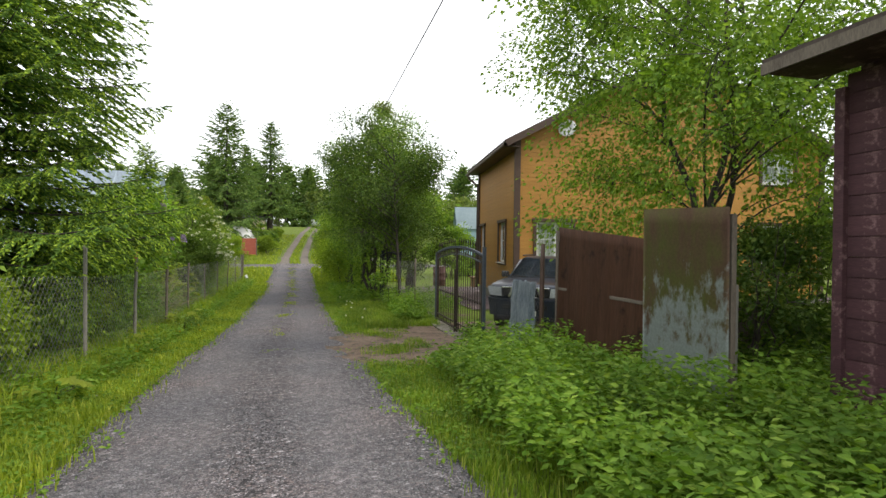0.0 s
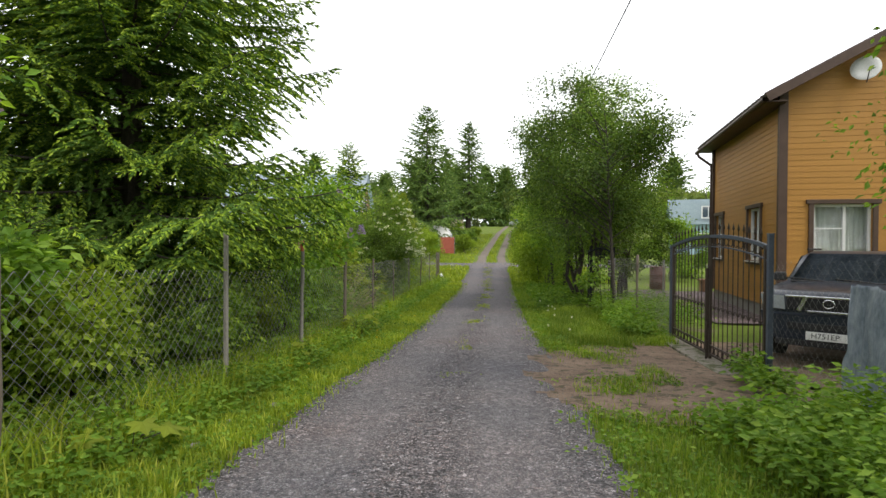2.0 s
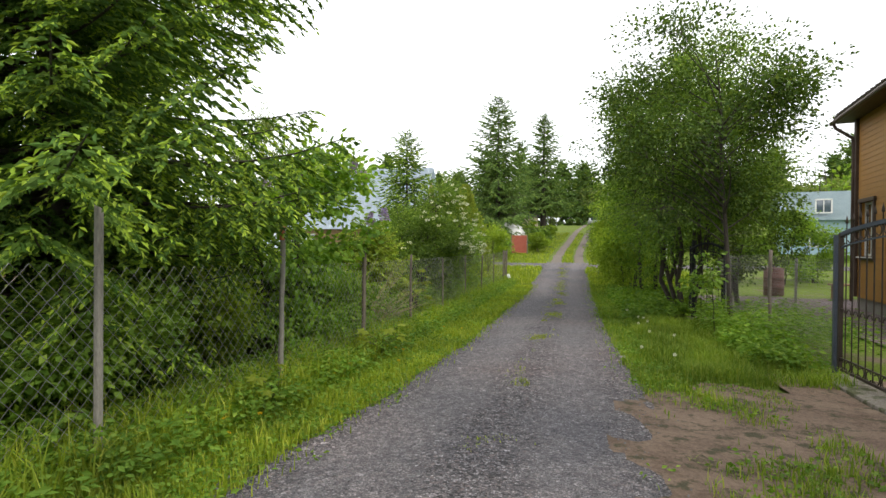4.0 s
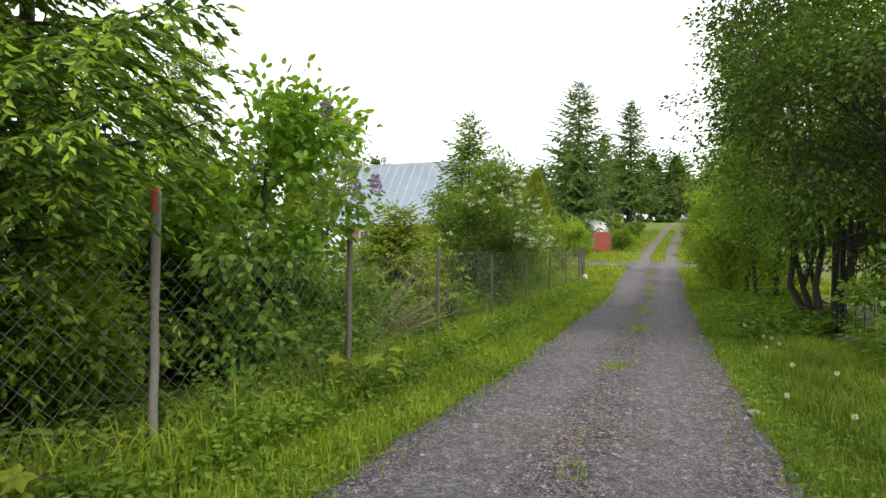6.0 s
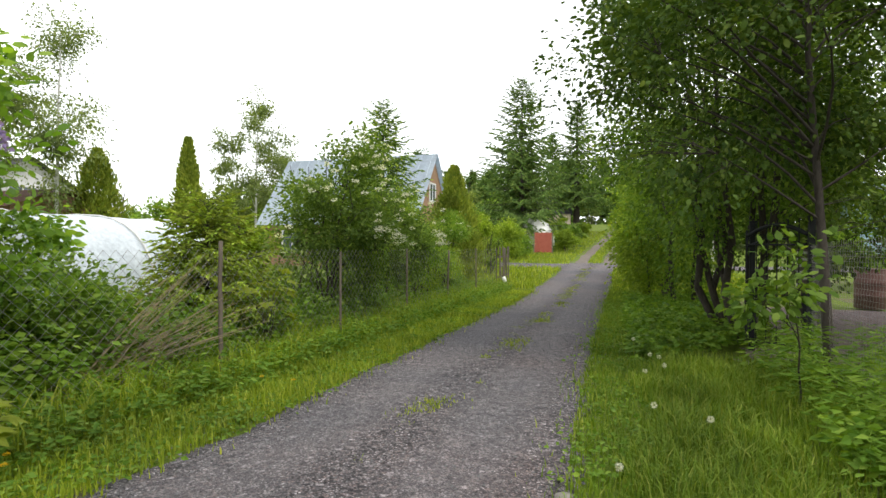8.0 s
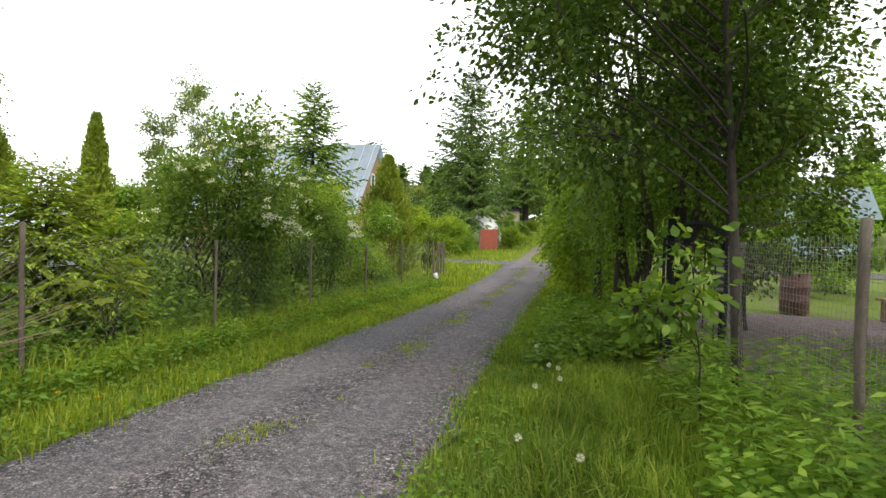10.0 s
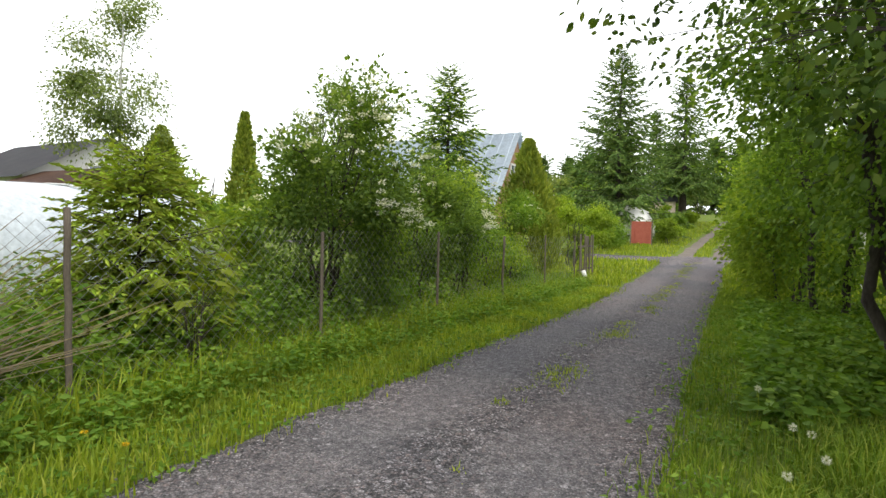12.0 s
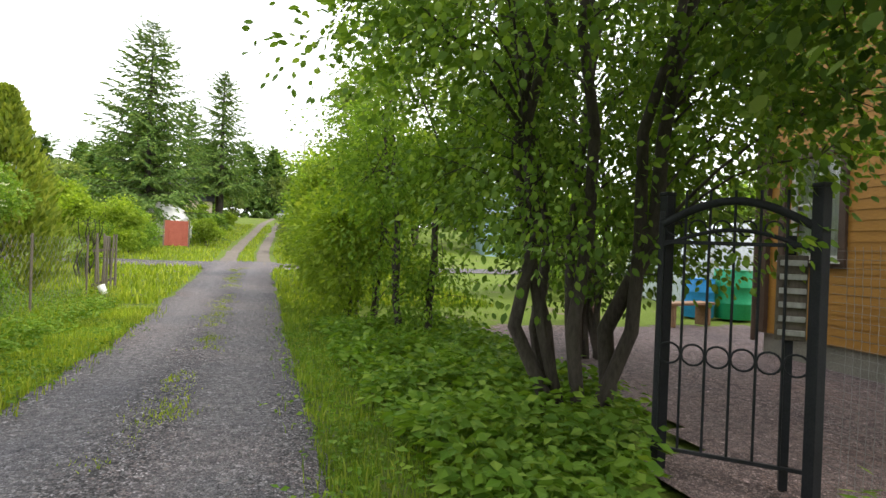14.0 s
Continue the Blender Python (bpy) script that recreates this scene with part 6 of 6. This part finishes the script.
thuja((-15.3, 28.7), 61, 5.6, 0.9, 6000, "narrow yellow-green columnar thuja")
thuja((-19.5, 28.2), 62, 5.3, 1.8, 7000, "broad yellow-green thuja behind the greenhouse")
thuja((-5.3, 31.8), 63, 4.5, 1.4, 8000, "broad yellow-green thuja behind the hedge")

# ---- distant woods ----
far_a = broadleaf("wood_tree", (-22, 62), 71, 8.5, 4.0, 0.4, 0.62, 76, 20, M_LEAF, "rounded green tree at the wood's edge", "tree", 2, 0.2, 0.7, fill=0.3, group="wood beyond the gardens")
far_b = broadleaf("wood_tree", (-30, 66), 72, 10.5, 3.6, 0.5, 0.62, 76, 20, M_LEAF_BIRCH, "tall pale green tree at the wood's edge", "tree", 2, 0.2, 0.7, fill=0.3, group="wood beyond the gardens")
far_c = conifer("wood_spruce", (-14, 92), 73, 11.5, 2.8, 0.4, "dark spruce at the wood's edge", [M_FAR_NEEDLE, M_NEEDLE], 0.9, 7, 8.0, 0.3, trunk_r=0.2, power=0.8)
tagged(far_c, group="wood beyond the gardens")
rng = np.random.default_rng(77)


def wood(n, x0, x1, y0, y1, kinds, smin, smax, skip=None):
    for _ in range(n):
        x, y = rng.uniform(x0, x1), rng.uniform(y0, y1)
        if skip and skip(x, y):
            continue
        s = rng.uniform(smin, smax)
        o = copy_thing(kinds[rng.integers(len(kinds))], pose(x, y, float(land(x, y)), 0, 0, rng.uniform(0, 360)))
        o.scale = (s, s, s * rng.uniform(0.9, 1.15))


on_hill = lambda x, y: abs(x - float(hill_mid(y))) < 6.5 - 0.02 * (y - 60) and y < 125
wood(60, -75, 50, 118, 150, (far_a, far_b, far_c, far_c), 0.9, 1.35)
wood(16, -8, 14, 122, 134, (far_a, far_b, far_c), 0.9, 1.2)
wood(9, 4.5, 9, 58, 82, (far_a, far_b, far_b), 0.7, 0.95)
wood(34, 4, 40, 56, 112, (far_a, far_b, far_a), 0.6, 1.05, on_hill)
wood(26, -45, -8, 64, 112, (far_a, far_a, far_b, far_c), 0.45, 0.85, on_hill)
wood(24, -75, -24, 34, 80, (far_a, far_a, far_b), 0.45, 0.75, lambda x, y: x > -24 and y < 55)
wood(22, 12, 70, 34, 70, (far_a, far_b, far_b), 0.5, 0.85, lambda x, y: x < 24 and 44 < y < 66)
wood(12, 22, 45, 0, 30, (far_a, far_b), 0.6, 0.9)
wood(14, -55, -14, -10, 24, (far_a, far_b), 0.5, 0.8, lambda x, y: x > -40 and y > 18)
wood(24, -45, 45, -45, -22, (far_a, far_b, far_c), 0.7, 1.0)

wood(26, -32, 34, 108, 120, (far_a, far_b), 0.3, 0.45, lambda x, y: abs(x - float(hill_mid(y))) < 2.6)

# ---- undergrowth ----
rng = np.random.default_rng(9)
left_edge = lambda y: np.interp(y, ROAD_Y, ROAD_L)
right_edge = lambda y: np.interp(y, ROAD_Y, ROAD_R)


def verge(n, side, depth, y0, y1, near=1.5, power=1.0):
    y = y0 + (y1 - y0) * rng.uniform(size=n) ** near
    d = depth * rng.uniform(size=n) ** power - 0.05 - 0.32 * rng.uniform(size=n) ** 2 * (rng.uniform(size=n) < 0.22)
    x = left_edge(y) - d if side < 0 else right_edge(y) + d
    return np.column_stack([x, y])


def thin(p, keep):
    return p[keep(p[:, 0], p[:, 1])]


def not_drive(x, y):
    """Turf thins out raggedly towards the trodden earth; a few patches grow in it."""
    jx, jy = x + rng.normal(0, 0.13, len(x)), y + rng.normal(0, 0.13, len(x))
    patch = wobble(x, y, 1.3, 4.0) + 0.6 * wobble(x, y, 4.3, 2.0) + rng.normal(0, 0.25, len(x))
    return ~dirt_in(jx, jy) | ((patch > 0.25 + 0.5 * rng.uniform(size=len(x)) ** 2) & (x > 1.0))



grass_strip("grass_verge", "bright green grass verge beside the lane", verge(50000, -1, 1.35, 2.0, 30, 1.4), 1, 0.05, 0.17, M_GRASS, 0.006)
grass_strip("tall_grass", "tall grass under the netting fence", np.concatenate([np.column_stack([rng.uniform(-3.6, -2.7, 14000), 1 + 31 * rng.uniform(size=14000) ** 1.3])]), 2, 0.15, 0.5, M_GRASS, 0.006, lean=0.7)
grass_strip("grass_verge", "bright green grass verge beside the lane", thin(verge(52000, 1, 1.5, 3.0, 32, 1.2), not_drive), 3, 0.04, 0.15, M_TALL_GRASS, 0.005)
grass_strip("tall_grass", "tall lush grass by the yard fence", thin(np.column_stack([rng.uniform(0.9, 3.4, 30000), rng.uniform(13.6, 21, 30000)]), lambda x, y: (x > 1.25 + 0.3 * wobble(x, y, 1)) & (y < 19.5)), 4, 0.06, 0.3, M_TALL_GRASS, 0.0045, lean=0.9)
fg = np.column_stack([rng.uniform(-7, 6, 30000), 31 + 50 * rng.uniform(size=30000) ** 1.4])
fg = thin(fg, lambda x, y: ((x < left_edge(y) - 0.05) | (x > right_edge(y) + 0.05) | (y > 42)) & (np.abs(y - 43.2 - 0.09 * np.abs(x + 1)) > 1.5) & ((y < 44) | (np.abs(np.abs(x - hill_mid(y)) - 0.9) > 0.55)))
grass_strip("slope_grass", "grass on the slope beyond the lane", fg, 5, 0.08, 0.26, M_GRASS, 0.022)
my_ = rng.uniform(9, 42, 24000)
mid = np.column_stack([(left_edge(my_) + right_edge(my_)) / 2 + 0.12 * wobble(my_, my_, 1.0) + rng.normal(0, 0.12, 24000), my_])
grass_strip("lane_tufts", "sparse grass tufts down the lane's middle", thin(mid, lambda x, y: wobble(x * 2, y, 0.9, 3.0) + 0.4 * wobble(x, y, 3.7) > 0.5 - 0.022 * (y - 12)), 6, 0.03, 0.1, M_GRASS, 0.007)
hp = scatter(rng, 3500, 1.35, 6.0, 0.6, 7.8)
hp = thin(hp, lambda x, y: (x > 1.6 + 0.25 * wobble(x, y, 1.5) + 0.16 * np.maximum(y - 4, 0)) & (x < 4.2 + 3 * (y > 3.4)))
herbs("ground_elder", "thick bright green ground elder along the fence", hp, 6, 0.3, 0.74, M_HERB, 0.07, 30, ratio=0.48)
herbs("ground_elder", "dark green ground elder under the alders", thin(scatter(rng, 1700, 1.0, 3.3, 18.6, 27), lambda x, y: (x > right_edge(y) + 0.55) & ((x - 0.24) * 3.15 < (y - 17.65) * 2.5)), 7, 0.15, 0.42, M_HERB, 0.1, 13)
herbs("tall_weeds", "tall narrow-leaved weeds by the yard fence", thin(scatter(rng, 420, 2.5, 4.6, 15.2, 19.3), lambda x, y: x > 2.3 + 0.12 * (19 - y)), 13, 0.35, 0.75, M_HERB, 0.1, 22, ratio=0.24)
herbs("fence_weeds", "leafy weeds under the netting fence", np.column_stack([-3.9 + 1.35 * rng.uniform(size=4200) ** 1.2, rng.uniform(1, 30, 4200)]), 8, 0.08, 0.4, M_HERB, 0.066, 14, ratio=0.5)
herbs("garden_weeds", "tall leafy weeds inside the garden", np.column_stack([rng.uniform(-7.5, -3.4, 2200), rng.uniform(13.5, 23, 2200)]), 10, 0.3, 0.85, M_HERB, 0.1, 14)
herbs("gate_weeds", "bushy weeds beside the gate", np.concatenate([scatter(rng, 180, 2.5, 3.4, 14.3, 16.2), scatter(rng, 90, 3.2, 3.45, 9.6, 10.9), scatter(rng, 200, 1.9, 3.4, 7.2, 8.6)]), 11, 0.2, 0.5, M_HERB, 0.08, 12)
herbs("low_clover", "low clover and plantain in the verge", np.concatenate([verge(2600, -1, 1.2, 2.5, 28, 1.4), thin(verge(1800, 1, 1.4, 4.0, 28, 1.2), not_drive)]), 12, 0.02, 0.1, M_HERB, 0.05, 9)


def maple_seedling(x, y, seed, n, size, h):
    rg = np.random.default_rng(seed)
    r_ = empty("maple_seedling", pose(x, y, float(land(x, y))), "young maple with large yellow-green leaves", "seedling", "maple seedlings")
    for i in range(n):
        a, z = rg.uniform(0, 6.28), h * rg.uniform(0.45, 1.0)
        tip = np.array([math.cos(a) * 0.3, math.sin(a) * 0.3, z])
        put("stalk", rod_mesh("stalk", [(0, 0, -0.05), (tip[0] * 0.3, tip[1] * 0.3, z * 0.7), tuple(tip)], [0.006, 0.004, 0.003], M_BARK, 4), r_)
        lb = bmesh.new()
        pts = []
        for k in range(11):
            b = -2.5 + 5.0 * k / 10
            rad = size * (1.0 if k % 2 == 1 else 0.55) * (1.0 - 0.22 * abs(b) / 2.5)
            pts.append(lb.verts.new((rad * math.cos(b), rad * math.sin(b), -0.12 * rad * abs(math.sin(b)))))
        c0 = lb.verts.new((0, 0, 0.015))
        for p, q in zip(pts, pts[1:]):
            lb.faces.new((c0, p, q))
        o = part("leaf", lb, M_MAPLE, r_)
        o.matrix_local = Matrix.Translation(tip) @ pose(0, 0, 0, rg.uniform(-25, 25), rg.uniform(5, 35), math.degrees(a))


for i, (x_, y_, n_, s_, h_) in enumerate(((-2.75, 13.8, 12, 0.13, 0.55), (-2.7, 6.9, 5, 0.15, 0.35), (-3.5, 17.9, 22, 0.15, 1.2), (-2.8, 11.0, 6, 0.11, 0.4))):
    maple_seedling(x_, y_, 200 + i, n_, s_, h_)
bp = empty("brush_pile", pose(-3.95, 16.0, float(land(-3.9, 16)), 0, 0, -18), "heap of dry pale stalks leaning on the fence", "brush pile")
for i in range(90):
    st = Tubes()
    a = rng.normal(0, 0.22)
    x0, y0 = rng.normal(0.2, 0.12), rng.normal(-0.55, 0.14)
    ln = rng.uniform(0.9, 2.0)
    el = rng.uniform(0.25, 0.85)
    e = np.array([x0 - 0.1 + ln * math.sin(a) * math.cos(el), y0 + ln * math.cos(a) * math.cos(el), ln * math.sin(el)])
    m_ = (np.array([x0, y0, 0.02]) + e) / 2 + np.array([0, 0, 0.08])
    st.add([(x0, y0, 0.0), tuple(m_), tuple(e)], [0.006, 0.005, 0.002], 4)
    put("dry_stalk", st.mesh("dry_stalk", M_STRAW), bp)


def dandelion(x, y, h, puff, group):
    d_ = empty("dandelion", pose(x, y, float(land(x, y)) - 0.02), "dandelion clock with a white seed head" if puff else "yellow dandelion in the grass", "dandelion", group)
    put("stalk", rod_mesh("stalk", [(0, 0, 0), (0.01, 0, h * 0.6), (0, 0.01, h)], 0.0025, M_GRASS, 4), d_)
    n = 70 if puff else 40
    u = unit(rng.normal(size=(n, 3)))
    if not puff:
        u[:, 2] = np.abs(u[:, 2]) * 0.6
    put("seed_head" if puff else "flower", leaves_mesh("head", rng, np.tile([0, 0.01, h], (n, 1)) + u * 0.008, u, 0.024 if puff else 0.018, 0.006, M_WHITE_BLOOM if puff else M_YELLOW_BLOOM), d_)


for _ in range(9):
    y_ = rng.uniform(13.5, 20)
    dandelion(float(right_edge(y_)) + rng.uniform(0.15, 1.0), y_, rng.uniform(0.18, 0.34), True, "dandelion clocks in the verge")
for _ in range(12):
    y_ = rng.uniform(9.5, 18)
    dandelion(float(left_edge(y_)) - rng.uniform(0.2, 1.0), y_, rng.uniform(0.1, 0.2), False, "dandelions in the verge")

# ---- loose stones ----
ns = 20000
sy_ = 1.5 + 26 * rng.uniform(size=ns) ** 1.5
su = rng.uniform(-0.07, 1.07, ns)
sx_ = left_edge(sy_) * (1 - su) + right_edge(sy_) * su
sr_ = 0.003 + 0.012 * rng.uniform(size=ns) ** 3
cap_ = np.array([[1, 0, -0.3], [0, 1, -0.3], [-1, 0, -0.3], [0, -1, -0.3], [0, 0, 0.75]])
sv_ = cap_[None] * sr_[:, None, None] * rng.uniform(0.6, 1.35, (ns, 5, 1))
sv_ = sv_ + np.column_stack([sx_, sy_, land(sx_, sy_) + 0.008 + 0.03 * (1 - (2 * su - 1) ** 2)])[:, None, :]
tri_ = np.array([[0, 1, 4], [1, 2, 4], [2, 3, 4], [3, 0, 4]])
sf_ = (np.arange(ns)[:, None, None] * 5 + tri_[None]).reshape(-1, 3)
M_STONE = worn("loose_stone", (0.07, 0.07, 0.075), (0.2, 0.195, 0.2), 40, 200, 0.9)
tagged(put("loose_gravel", data_mesh("loose_gravel", sv_.reshape(-1, 3), sf_, [M_STONE])), "loose grey stones strewn over the lane", "gravel", "", "stuff")
for x_, y_, s_ in ((0.8, 14.9, 0.06), (-2.35, 7.2, 0.05), (-2.45, 7.9, 0.045), (-2.3, 8.6, 0.05)):
    bm = bmesh.new()
    bmesh.ops.create_icosphere(bm, subdivisions=2, radius=s_)
    for v in bm.verts:
        v.co *= 1 + 0.3 * noise.noise(v.co * 30)
        v.co.z *= 0.55
    o = part("stone", bm, M_POST, None, "", True)
    o.location = (x_, y_, float(land(x_, y_)) + 0.02)
    tagged(o, "pale flat stone at the lane's edge", "stone", "stones at the lane's edge")
